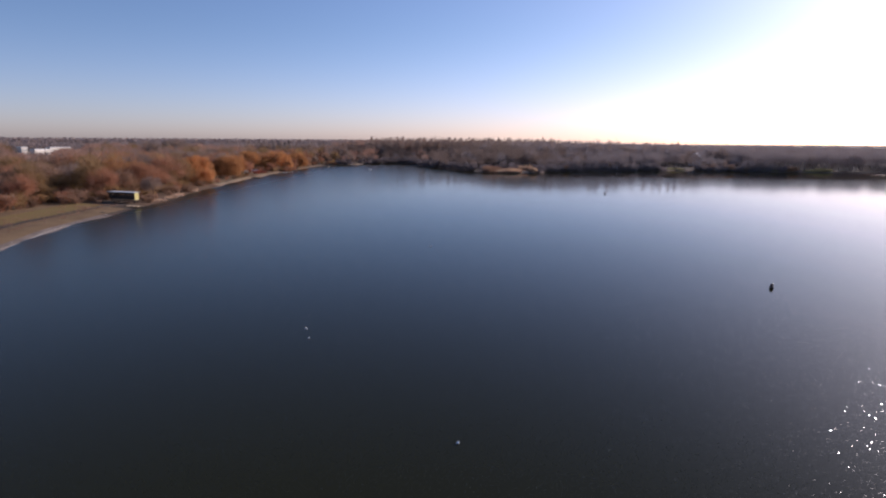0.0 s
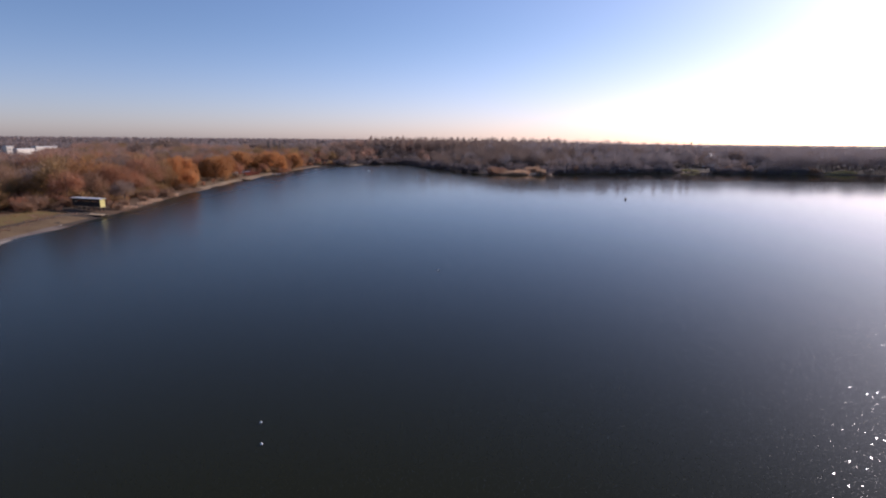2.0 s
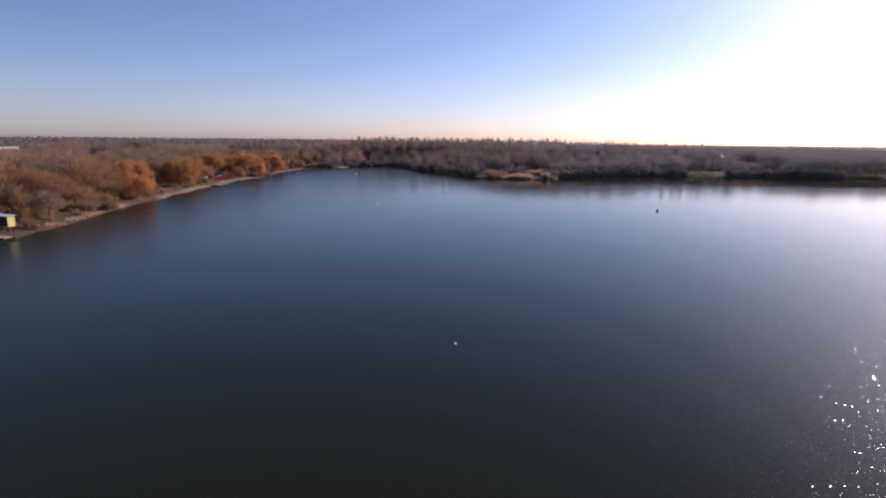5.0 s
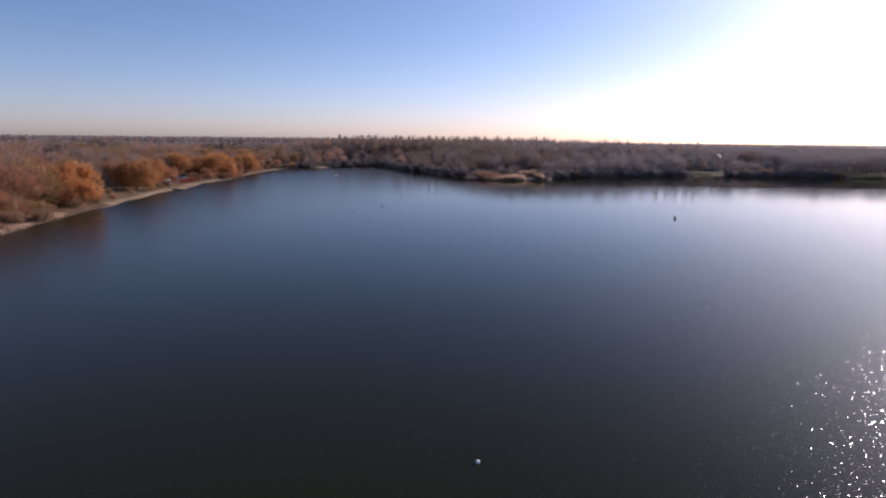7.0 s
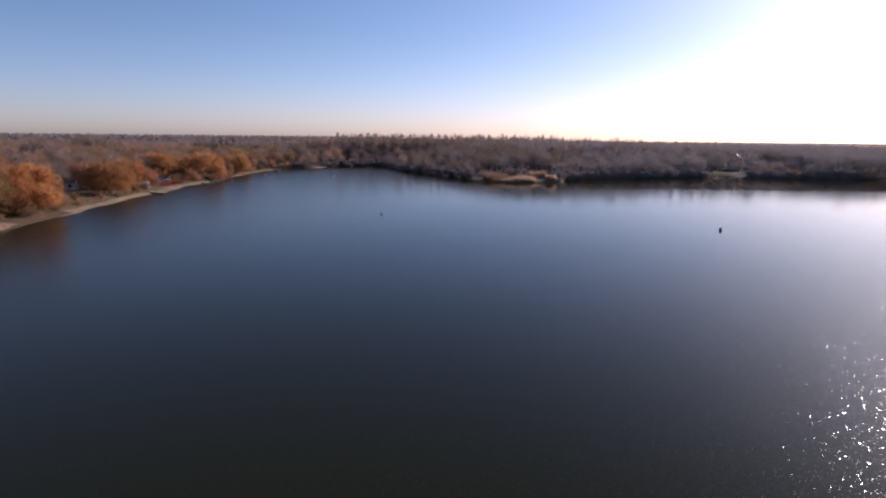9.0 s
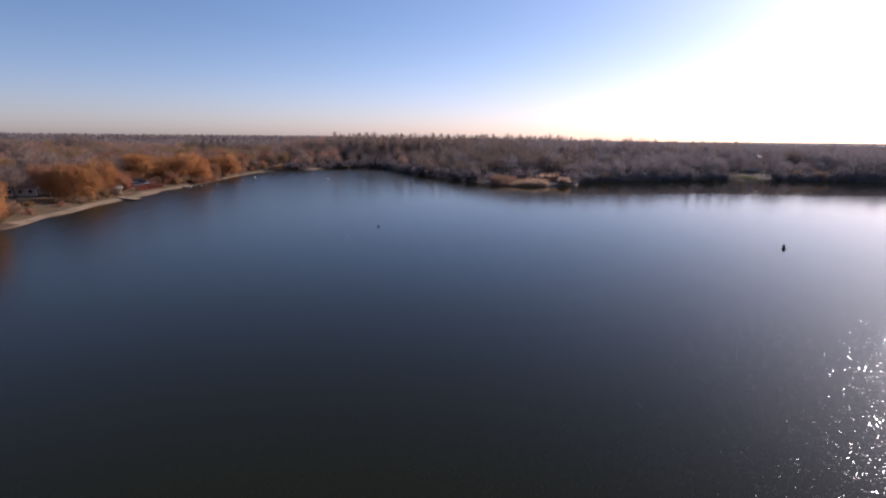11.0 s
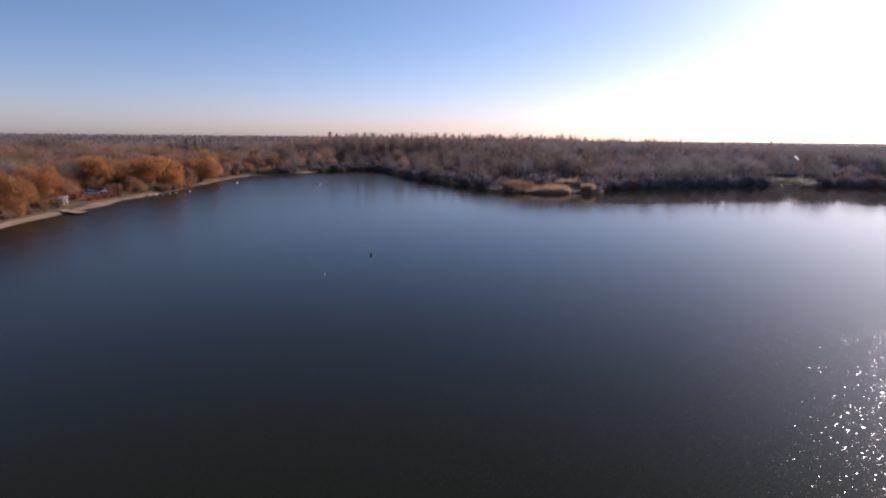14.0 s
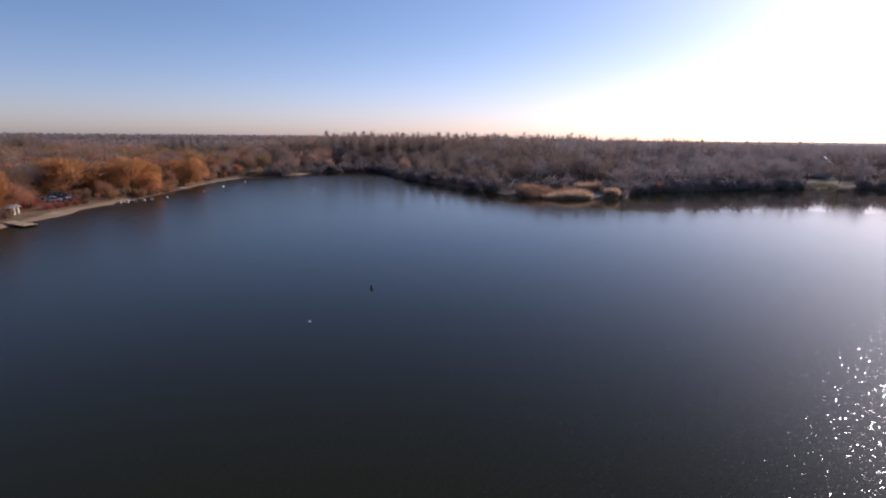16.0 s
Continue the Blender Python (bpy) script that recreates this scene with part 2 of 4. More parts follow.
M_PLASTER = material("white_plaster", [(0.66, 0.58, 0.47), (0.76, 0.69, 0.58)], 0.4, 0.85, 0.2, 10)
M_CREAM = material("cream_weathered_boards", [(0.36, 0.3, 0.23), (0.46, 0.39, 0.3)], 0.8, 0.85, 0.2, 10)
M_GELCOAT = material("white_gelcoat", [(0.74, 0.74, 0.73), (0.82, 0.82, 0.8)], 1.0, 0.3, 0, 6, specular=0.5)
M_BUOY_WHITE = material("white_buoy_plastic", [(0.78, 0.78, 0.76), (0.85, 0.85, 0.83)], 3.0, 0.4, 0.1, 6, specular=0.5)
M_BUOY_DARK = material("dark_buoy_plastic", [(0.035, 0.025, 0.025), (0.09, 0.04, 0.035)], 3.0, 0.45, 0.1, 6, specular=0.5)
M_RUBBER = material("black_rubber", [(0.02, 0.02, 0.02), (0.035, 0.035, 0.035)], 4.0, 0.8, 0, 6)
M_GLASS = material("dark_window_glass", [(0.02, 0.025, 0.03), (0.035, 0.04, 0.05)], 1.0, 0.08, 0, 4, specular=0.6)
M_STEEL = material("galvanised_steel", [(0.4, 0.4, 0.41), (0.52, 0.52, 0.52)], 3.0, 0.45, 0.1, 6, metal=0.8)
# the silver is lightened to carry sun glints in the paint colour
CAR_PAINTS = [material(n, [c, tuple(v * 1.12 for v in c)], 1.0, 0.3, 0, 6, specular=0.5) for n, c in
              (("white_car_paint", (0.7, 0.7, 0.7)), ("black_car_paint", (0.02, 0.02, 0.024)), ("blue_car_paint", (0.018, 0.026, 0.045)), ("silver_glint_car_paint", (0.6, 0.61, 0.62)))]


# ---- mesh helpers ----
def mesh_from(name, verts, quads, mat, smooth=False):
    """A mesh from arrays of vertices and of faces, all quads or all triangles."""
    me = bpy.data.meshes.new(name)
    verts, quads = np.asarray(verts, dtype=np.float32), np.asarray(quads, dtype=np.int32)
    me.vertices.add(len(verts))
    me.vertices.foreach_set("co", verts.ravel())
    me.loops.add(quads.size)
    me.loops.foreach_set("vertex_index", quads.ravel())
    me.polygons.add(len(quads))
    me.polygons.foreach_set("loop_start", np.arange(len(quads), dtype=np.int32) * quads.shape[1])
    me.polygons.foreach_set("use_smooth", np.full(len(quads), smooth))
    me.update(calc_edges=True)
    me.validate()
    me.materials.append(mat)
    return me


def child(name, me, parent, label="", m=None):
    ob = new(name, me)
    ob.parent = parent
    if m is not None:
        ob.matrix_basis = m
    return tagged(ob, label)


def part(name, bm, mat, parent, label=""):
    me = bpy.data.meshes.new(name)
    bm.to_mesh(me)
    bm.free()
    me.materials.append(mat)
    return child(name, me, parent, label)


def box(size, at=(0, 0, 0), bevel=0.0, rot=None):
    bm = bmesh.new()
    bmesh.ops.create_cube(bm, size=1)
    bmesh.ops.scale(bm, vec=size, verts=bm.verts)
    if bevel:
        bmesh.ops.bevel(bm, geom=bm.edges[:], offset=bevel, segments=2, affect="EDGES", profile=0.6)
    if rot:
        bmesh.ops.transform(bm, matrix=rot, verts=bm.verts)
    bmesh.ops.translate(bm, vec=at, verts=bm.verts)
    return bm


def cyl(r1, r2, h, at=(0, 0, 0), sides=10):
    bm = bmesh.new()
    bmesh.ops.create_cone(bm, cap_ends=True, segments=sides, radius1=r1, radius2=r2, depth=h)
    bmesh.ops.translate(bm, vec=(at[0], at[1], at[2] + h / 2), verts=bm.verts)
    return bm


def thing(name, at, label, category, group="", rz=0.0, kind=""):
    ob = new(name)
    ob.matrix_basis = pose(*at, 0, 0, rz)
    return tagged(ob, label, category, group, kind)


# ---- the lake's outline and the land ----
SHORE_LEFT = [(-70, -60), (-73, 3), (-77, 61), (-79.3, 97), (-83.8, 113.7), (-86.3, 127), (-86.9, 143.4), (-88, 156), (-88.8, 164.5), (-90.9, 182), (-94, 204),
              (-96.2, 224), (-97.3, 242), (-99.5, 268), (-100, 290), (-99.8, 306), (-100.6, 318), (-99.4, 333), (-97.8, 352), (-98.4, 377),
              (-98.4, 395), (-97.8, 415), (-93.5, 435), (-81, 447), (-75, 454), (-63, 475), (-45, 494)]
SHORE_RIGHT = [(-34, 498), (-27.3, 485), (-18.7, 454), (-6.2, 418), (6.7, 398), (17.9, 377), (25.7, 356.6), (33, 348), (44.7, 345.5), (56, 346.7), (62.6, 349.5), (68.8, 363), (88, 374),
               (121, 382), (154, 388), (176, 391), (203, 383), (247, 377), (308, 366), (368, 301), (385, 160), (350, -40), (210, -190), (0, -230), (-62, -160)]
LAKE = np.array(SHORE_LEFT + SHORE_RIGHT, dtype=float)


def shore_distance(px, py):
    """Metres from the water's edge: over land positive, over water negative."""
    px, py = np.asarray(px, float), np.asarray(py, float)
    best, inside = np.full(px.shape, 1e9), np.zeros(px.shape, bool)
    for (ax, ay), (bx, by) in zip(LAKE, np.roll(LAKE, -1, axis=0)):
        dx, dy = bx - ax, by - ay
        t = np.clip(((px - ax) * dx + (py - ay) * dy) / (dx * dx + dy * dy), 0, 1)
        best = np.minimum(best, np.hypot(px - ax - t * dx, py - ay - t * dy))
        cross = (ay > py) != (by > py)
        if dy:
            inside ^= cross & (px < ax + (py - ay) * dx / dy)
    return np.where(inside, -best, best)


def wobble(px, py):
    return (np.sin(px * 0.31 + 1.3 * np.sin(py * 0.17)) + np.sin(py * 0.27 + 1.1 * np.sin(px * 0.13))) * 0.5


def land_height(px, py):
    s = shore_distance(px, py) + 0.9 * wobble(px, py)
    z = np.where(s < 5, 0.13 * s, 0.65 + (s - 5) * 0.02)
    return np.clip(z, -1.4, 1.6) + np.where(s > 3, 0.08 * wobble(px * 0.7, py * 0.7), 0)


def ground_z(x, y):
    return float(land_height(np.array([x]), np.array([y]))[0])


far = np.array([30, 80, 170, 350, 700, 1400, 2600, 4300], float)
xs = np.concatenate([-460 - far[::-1], np.arange(-460, -130, 6), np.arange(-130, -60, 1.4), np.arange(-60, 460, 5), 460 + far])
ys = np.concatenate([-260 - far[::-1], np.arange(-260, 60, 6), np.arange(60, 580, 2.5), np.arange(580, 740, 6), 740 + far])
gx, gy = np.meshgrid(xs, ys)
gz = land_height(gx, gy)
idx = np.arange(gx.size).reshape(gx.shape)
quads = np.stack([idx[:-1, :-1], idx[:-1, 1:], idx[1:, 1:], idx[1:, :-1]], -1).reshape(-1, 4)
ground = new("ground", mesh_from("ground", np.stack([gx, gy, gz], -1).reshape(-1, 3), quads, M_GROUND, True))
tagged(ground, "brown winter woodland floor with leaf litter around the lake", "ground", kind="structure")
water = new("water", mesh_from("water", [(-130, -250, 0), (400, -250, 0), (400, 575, 0), (-130, 575, 0)], [(0, 1, 2, 3)], M_WATER))
tagged(water, "dark blue lake water with fine ripples and sun glitter", "water", kind="structure")


def ribbon(name, line, offsets, mat, label, category, lift=0.04, seed=0, ragged=0.5):
    """A strip of ground that follows a line, offsets in metres to its left."""
    rng = np.random.default_rng(seed)
    pts = np.array(line, float)
    seg = np.hypot(*np.diff(pts, axis=0).T)
    run = np.concatenate([[0], np.cumsum(seg)])
    at = np.arange(0, run[-1], 2.0)
    cx, cy = np.interp(at, run, pts[:, 0]), np.interp(at, run, pts[:, 1])
    tx, ty = np.gradient(cx), np.gradient(cy)
    ln = np.hypot(tx, ty)
    nx, ny = -ty / ln, tx / ln
    k = np.convolve(rng.normal(0, 1, len(at) + 8), np.ones(9) / 3, "valid")
    rows = []
    for j, o in enumerate(offsets):
        oo = o + (k * ragged if j else 0)
        x, y = cx + nx * oo, cy + ny * oo
        rows.append(np.stack([x, y, land_height(x, y) + lift], -1))
    v = np.stack(rows, 1)
    i = np.arange(v.shape[0] * v.shape[1]).reshape(v.shape[:2])
    q = np.stack([i[:-1, :-1], i[1:, :-1], i[1:, 1:], i[:-1, 1:]], -1).reshape(-1, 4)
    ob = new(name, mesh_from(name, v.reshape(-1, 3), q, mat, True))
    return tagged(ob, label, category, kind="structure")


ribbon("beach", SHORE_LEFT[11:18] + [(-98.4, 345)], [-1.2, 0.2, 1.1, 2.0, 2.9], M_BEACH, "narrow pale sand and pebble beach along the lake edge", "beach", 0.05, 1)
ribbon("beach", [(-98.4, 380), (-98.4, 395), (-98.3, 404)], [-0.6, 0.2, 0.9, 1.5], M_BEACH, "thin strip of pale sand below the far willows", "beach", 0.05, 31, 0.4)
ribbon("beach", [(-98.1, 409), (-97.4, 417), (-93.5, 435)], [-0.6, 0.3, 1.2, 2.0], M_BEACH, "thin strip of pale sand beyond the far willows", "beach", 0.05, 32, 0.4)
ribbon("brown_bank", [(-98.4, 345), (-97.9, 352), (-98.2, 366), (-98.4, 379)], [-0.8, 0.4, 1.4, 2.6, 4.0], M_BANKGRASS, "brown dead grass on the low bank below the willows", "bank", 0.1, 33, 0.4)
ribbon("gravel_shore", SHORE_LEFT[1:8], [-1.0, 0.3, 1.2, 2.0], M_GRAVEL, "grey brown gravel shore below the meadow", "beach", 0.05, 4, 0.35)
ribbon("stone_edging", SHORE_LEFT[1:6], [-0.15, 0.08, 0.32], M_STONE, "thin pale line of stones along the meadow shore", "edging", 0.09, 9, 0.15)
# shadow in front of the bird hide, laid down as a dark strip
ribbon("shade_strip", SHORE_LEFT[6:9], [-0.8, 0.5, 2.0, 4.0, 6.5], M_SHADE_SOIL, "strip of shore darkened for the shadow in front of the bird hide", "bank", 0.07, 7, 0.5)
ribbon("rough_grass", SHORE_LEFT[1:8], [1.9, 4, 6, 8, 9.6], M_ROUGH, "tan rough grass between meadow and gravel shore", "grass", 0.08, 8, 0.5)
# flat ribbon without a hollow; its dark colour paints the ditch's shadow
ribbon("ditch_shade", SHORE_LEFT[1:8], [9.2, 9.8, 10.6, 11.2], M_SHADE_SOIL, "flat dark strip painting the shade of a shallow ditch in the meadow", "bank", 0.1, 5, 1.0)
ribbon("far_beach", [(-71.5, 460.5), (-68.3, 466), (-65, 472)], [-0.4, 0.6, 1.6, 2.4], M_BEACH, "pale sandy bank at the head of the lake", "beach", 0.06, 6)
ribbon("meadow", SHORE_LEFT[1:9], [11.0, 13, 15, 17, 19, 21], M_MEADOW, "yellow green winter meadow between wood and shore", "grass", 0.09, 2, 0.6)
ribbon("wood_edge", SHORE_LEFT[1:9], [20.6, 23, 26, 30, 34], M_ROUGH, "brown tall grass along the edge of the wood", "grass", 0.11, 10, 0.8)
# added pale strip: brightens the shaded far waterline as haze would
ribbon("haze_strip", SHORE_RIGHT[10:19], [-0.6, 0.4, 1.6, 3.0, 5.0], M_PALE_EDGE, "pale grass strip added to lift the dark far waterline like haze", "bank", 0.07, 12, 0.4)
ribbon("grassy_bank", SHORE_LEFT[8:13], [-0.5, 0.6, 2.0, 4.0, 7.0, 10.0], M_BANKGRASS, "brown dead grass on the low wooded bank", "bank", 0.07, 17, 0.5)
ribbon("sand_patch", [(-95.0, 209.5), (-95.9, 215), (-96.6, 221)], [0.2, 1.6, 3.0, 4.4], M_BEACH, "pale trampled sand patch on the wooded bank", "beach", 0.12, 21, 0.4)
ribbon("sand_patch", [(-93.1, 196.5), (-93.8, 200), (-94.4, 204)], [0.3, 1.0, 1.7], M_BEACH, "pale trampled sand patch on the wooded bank", "beach", 0.12, 22, 0.2)
ribbon("sand_patch", [(-91.4, 184), (-92.1, 188), (-92.8, 193)], [0.5, 1.1, 1.8], M_BEACH, "pale trampled sand patch on the wooded bank", "beach", 0.12, 23, 0.2)
ribbon("lawn", SHORE_LEFT[11:22], [3.0, 6, 9, 13, 18, 24], M_LAWN, "worn brown lawn under the willows by the lake", "grass", 0.07, 3, 0.5)


# ---- trees ----
def tubes(lines, sides=6):
    """Tapered tubes along polylines of (x, y, z, radius) rows."""
    V, Q, base = [], [], 0
    for line in lines:
        p = np.array(line, float)
        d = np.gradient(p[:, :3], axis=0)
        d /= np.linalg.norm(d, axis=1)[:, None] + 1e-9
        ref = np.array([0.31, 0.95, 0.05])
        u = np.cross(d, ref)
        u /= np.linalg.norm(u, axis=1)[:, None] + 1e-9
        w = np.cross(d, u)
        a = np.linspace(0, 2 * np.pi, sides, endpoint=False)
        ring = p[:, None, :3] + p[:, None, 3:4] * (np.cos(a)[None, :, None] * u[:, None] + np.sin(a)[None, :, None] * w[:, None])
        V.append(ring.reshape(-1, 3))
        for i in range(len(p) - 1):
            for j in range(sides):
                k = (j + 1) % sides
                Q.append((base + i * sides + j, base + i * sides + k, base + (i + 1) * sides + k, base + (i + 1) * sides + j))
        base += len(p) * sides
    return np.concatenate(V), np.array(Q)


def blades(p, d, length, width, rng, bend=0.0):
    """Thin tapering strips from the points p along d; bend pulls the outer half down."""
    n = len(p)
    length, width = np.broadcast_to(length, n)[:, None], np.broadcast_to(width, n)[:, None]
    d = d / (np.linalg.norm(d, axis=1)[:, None] + 1e-9)
    side = np.cross(d, rng.normal(0, 1, (n, 3)))
    side /= np.linalg.norm(side, axis=1)[:, None] + 1e-9
    if bend:
        mid = p + d * length * 0.5
        d2 = d * (1 - bend) + np.array([0, 0, -bend])
        d2 /= np.linalg.norm(d2, axis=1)[:, None] + 1e-9
        end = mid + d2 * length * 0.5
        v = np.stack([p - side * width / 2, p + side * width / 2, mid + side * width * 0.45, mid - side * width * 0.45, end], 1)
        b = np.arange(n)[:, None] * 5
        q = np.concatenate([b + np.array([[0, 1, 2]]), b + np.array([[0, 2, 3]]), b + np.array([[3, 2, 4]])])
    else:
        v = np.stack([p - side * width / 2, p + side * width / 2, p + d * length], 1)
        q = np.arange(n)[:, None] * 3 + np.array([[0, 1, 2]])
    return v.reshape(-1, 3), q


def split(made):
    """The same faces as triangles."""
    v, q = made
    return v, np.concatenate([q[:, [0, 1, 2]], q[:, [0, 2, 3]]])


def join(parts):
    V, Q, base = [], [], 0
    for v, q in parts:
        V.append(v)
        Q.append(np.asarray(q) + base)
        base += len(v)
    return np.concatenate(V), np.concatenate(Q)


def limbs(rng, H, R, n, start, lift, r0):
    """Trunk and curved main limbs with forks. Returns the tubes' lines and the outer points with their directions."""
    lean = rng.normal(0, 0.02 * H, 2)
    lines = [[(0, 0, -0.4, r0 * 1.3), (0.2 * lean[0], 0.2 * lean[1], start * 0.5, r0), (lean[0], lean[1], start + 0.25 * (H - start), r0 * 0.6),
              (lean[0] * 1.6, lean[1] * 1.6, H * 0.86, r0 * 0.12)]]
    tips = []
    for i in range(n):
        a = 2 * np.pi * (i + rng.uniform(-0.3, 0.3)) * 0.381966 * 2
        f = (i + rng.uniform(0, 0.9)) / n
        z0 = start + f * (H - start) * 0.5
        c = np.array([lean[0] * f, lean[1] * f, z0])
        reach = R * rng.uniform(0.7, 1.0) * (1 - 0.35 * f)
        top = z0 + (H - z0) * rng.uniform(0.45, 0.95) * lift
        e = np.array([c[0] + math.cos(a) * reach, c[1] + math.sin(a) * reach, top])
        m = c * 0.5 + e * 0.5 + np.array([0, 0, 0.12 * (H - z0)])
        rr = r0 * 0.42 * (1 - 0.4 * f)
        lines.append([(*c, rr), (*m, rr * 0.6), (*e, rr * 0.15)])
        for k in range(2):
            s = rng.uniform(0.35, 1.0)
            b = m + (e - m) * s if k else c + (m - c) * (0.5 + 0.5 * s)
            g = b + np.array([*rng.normal(0, 0.28 * R, 2), abs(rng.normal(0.16, 0.12)) * H])
            lines.append([(*b, rr * 0.4), (*((b + g) / 2 + rng.normal(0, 0.03 * R, 3)), rr * 0.25), (*g, rr * 0.06)])
            tips.append((b, g))
        tips.append((m, e))
    tips.append((np.array([lean[0], lean[1], H * 0.6]), np.array([lean[0] * 1.6, lean[1] * 1.6, H * 0.9])))
    return lines, tips


def bare_tree(seed, H, R, twigs, width, length, base=0.1, n=8, nb=30):
    """Bare broadleaf tree with a lobed, rounded head of fine twigs: returns trunk and crown arrays."""
    rng = np.random.default_rng(seed)
    lines, tips = limbs(rng, H * 0.92, R * 0.75, n, H * 0.16, 1.0, 0.02 * H)
    lob = rng.normal(0, 1, (nb, 3))
    lob[:, 2] = np.where(lob[:, 2] < -0.2, -0.35 * lob[:, 2], lob[:, 2])
    lob /= np.linalg.norm(lob, axis=1)[:, None]
    far_out = rng.uniform(0.4, 0.66, nb)
    size = rng.uniform(0.28, 0.46, nb)
    k = rng.integers(0, nb, twigs)
    o = rng.normal(0, 1, (twigs, 3))
    o /= np.linalg.norm(o, axis=1)[:, None]
    u = lob[k] * far_out[k][:, None] + o * (size[k] * rng.uniform(0.3, 1.0, twigs))[:, None]
    c = base + (1 - base) * 0.42
    p = np.array([0, 0, c * H]) + u * np.array([R, R, (1 - c) * H * 1.02])
    low = p[:, 2] < base * H
    p[low, 2] = rng.uniform(base * H, c * H, low.sum())
    d = o + u * 0.8 + np.array([0, 0, 0.5]) + rng.normal(0, 0.4, (twigs, 3))
    return tubes(lines, 4), blades(p, d, length * rng.uniform(0.5, 1.3, twigs), width * rng.uniform(0.6, 1.3, twigs), rng)


def willow_tree(seed, H, R, strands, width):
    """Broad dome of hanging orange twigs on a forked trunk."""
    rng = np.random.default_rng(seed)
    lines, tips = limbs(rng, H * 0.9, R * 0.72, 10, H * 0.16, 1.0, 0.035 * H)
    nb = 34
    lob = rng.normal(0, 1, (nb, 3))
    lob[:, 2] = np.abs(lob[:, 2]) * 1.1 - 0.38
    lob /= np.linalg.norm(lob, axis=1)[:, None]
    size = rng.uniform(0.22, 0.36, nb)
    k = rng.integers(0, nb, strands)
    o = rng.normal(0, 1, (strands, 3))
    o /= np.linalg.norm(o, axis=1)[:, None]
    u = lob[k] * rng.uniform(0.6, 0.74, nb)[k][:, None] + o * size[k][:, None] * rng.uniform(0.55, 1.0, strands)[:, None]
    p = np.array([0, 0, 0.34 * H]) + u * np.array([R, R, 0.68 * H])
    p[:, 2] = np.maximum(p[:, 2], 0.1 * H * rng.uniform(0.8, 2.2, strands))
    out = u * np.array([1, 1, 0.6])
    d = out + np.array([0, 0, 0.25]) + rng.normal(0, 0.35, (strands, 3))
    L = rng.uniform(1.0, 3.0, strands) * H / 12
    L = np.minimum(L, p[:, 2] * 0.9)
    return tubes(lines, 6), blades(p, d, L, width * rng.uniform(0.6, 1.3, strands), rng, bend=0.75)


def poplar_tree(seed, H, R, twigs, width, length):
    """Slim upright crown of steep twigs."""
    rng = np.random.default_rng(seed)
    lines = [[(0, 0, -0.3, 0.016 * H), (0, 0, H * 0.5, 0.01 * H), (rng.normal(0, 0.2), rng.normal(0, 0.2), H * 0.97, 0.002 * H)]]
    f = rng.uniform(0.08, 1.0, twigs) ** 0.8
    a = rng.uniform(0, 2 * np.pi, twigs)
    r = R * np.sqrt(rng.uniform(0, 1, twigs)) * (1 - f) ** 0.45 * np.minimum(1, 0.5 + f * 3)
    p = np.stack([np.cos(a) * r, np.sin(a) * r, f * H * 0.97], -1)
    d = np.stack([np.cos(a) * 0.35, np.sin(a) * 0.35, np.full(twigs, 1.0)], -1) + rng.normal(0, 0.3, (twigs, 3))
    return tubes(lines, 4), blades(p, d, length * rng.uniform(0.5, 1.3, twigs), width * rng.uniform(0.6, 1.3, twigs), rng)


def bush(seed, H, R, twigs, width, length):
    """Rounded many-stemmed shrub."""
    rng = np.random.default_rng(seed)
    nb = 9
    c = np.stack([rng.normal(0, 0.42 * R, nb), rng.normal(0, 0.42 * R, nb), rng.uniform(0.14, 0.7, nb) * H], -1)
    size = rng.uniform(0.25, 0.42, nb)
    lines = [[(0.15 * x, 0.15 * y, -0.2, 0.03 * H), (0.6 * x, 0.6 * y, 0.6 * z, 0.018 * H), (x, y, z, 0.006 * H)] for x, y, z in c]
    k = rng.integers(0, nb, twigs)
    o = rng.normal(0, 1, (twigs, 3))
    o /= np.linalg.norm(o, axis=1)[:, None]
    p = c[k] + o * size[k][:, None] * np.array([R, R, H * 0.75]) * rng.uniform(0.3, 1.0, twigs)[:, None]
    p[:, 2] = np.clip(p[:, 2], 0.05, H)
    d = o + np.array([0, 0, 0.5]) + rng.normal(0, 0.5, (twigs, 3))
    return tubes(lines, 4), blades(p, d, length * rng.uniform(0.5, 1.3, twigs), width * rng.uniform(0.6, 1.3, twigs), rng)


def tree_proto(kind, made, crown_mat):
    (tv, tq), (cv, cq) = made
    return mesh_from(kind + "_trunk", tv, tq, M_BARK, True), mesh_from(kind + "_crown", cv, cq, crown_mat)


def plant(proto, name, x, y, size, turn, label, category="tree", group="", tall=1.0):
    ob = new(name)
    ob.matrix_basis = pose(x, y, ground_z(x, y) - 0.05, 0, 0, turn) @ Matrix.Diagonal((size, size, size * tall, 1))
    child("trunk", proto[0], ob)
    child("crown", proto[1], ob)
    return tagged(ob, label, category, group)


WILLOWS = [tree_proto("willow", willow_tree(10 + i, 12, 9.0, 7000, 0.125), M_WILLOW) for i in range(3)]
TWIG_MATS = (M_TWIG_A, M_TWIG_B, M_TWIG_C, M_TWIG_A, M_SCRUB, M_RUST)
BARES = [tree_proto("bare_tree", bare_tree(20 + i, 14, 7.4, 2700, 0.17, 1.5, n=6), TWIG_MATS[i]) for i in range(6)]
BUSHES = [tree_proto("bush", bush(30 + i, 4, 3.2, 560, 0.205, 1.0), (M_SCRUB, M_TWIG_B, M_TWIG_A, M_RED)[i]) for i in range(4)]

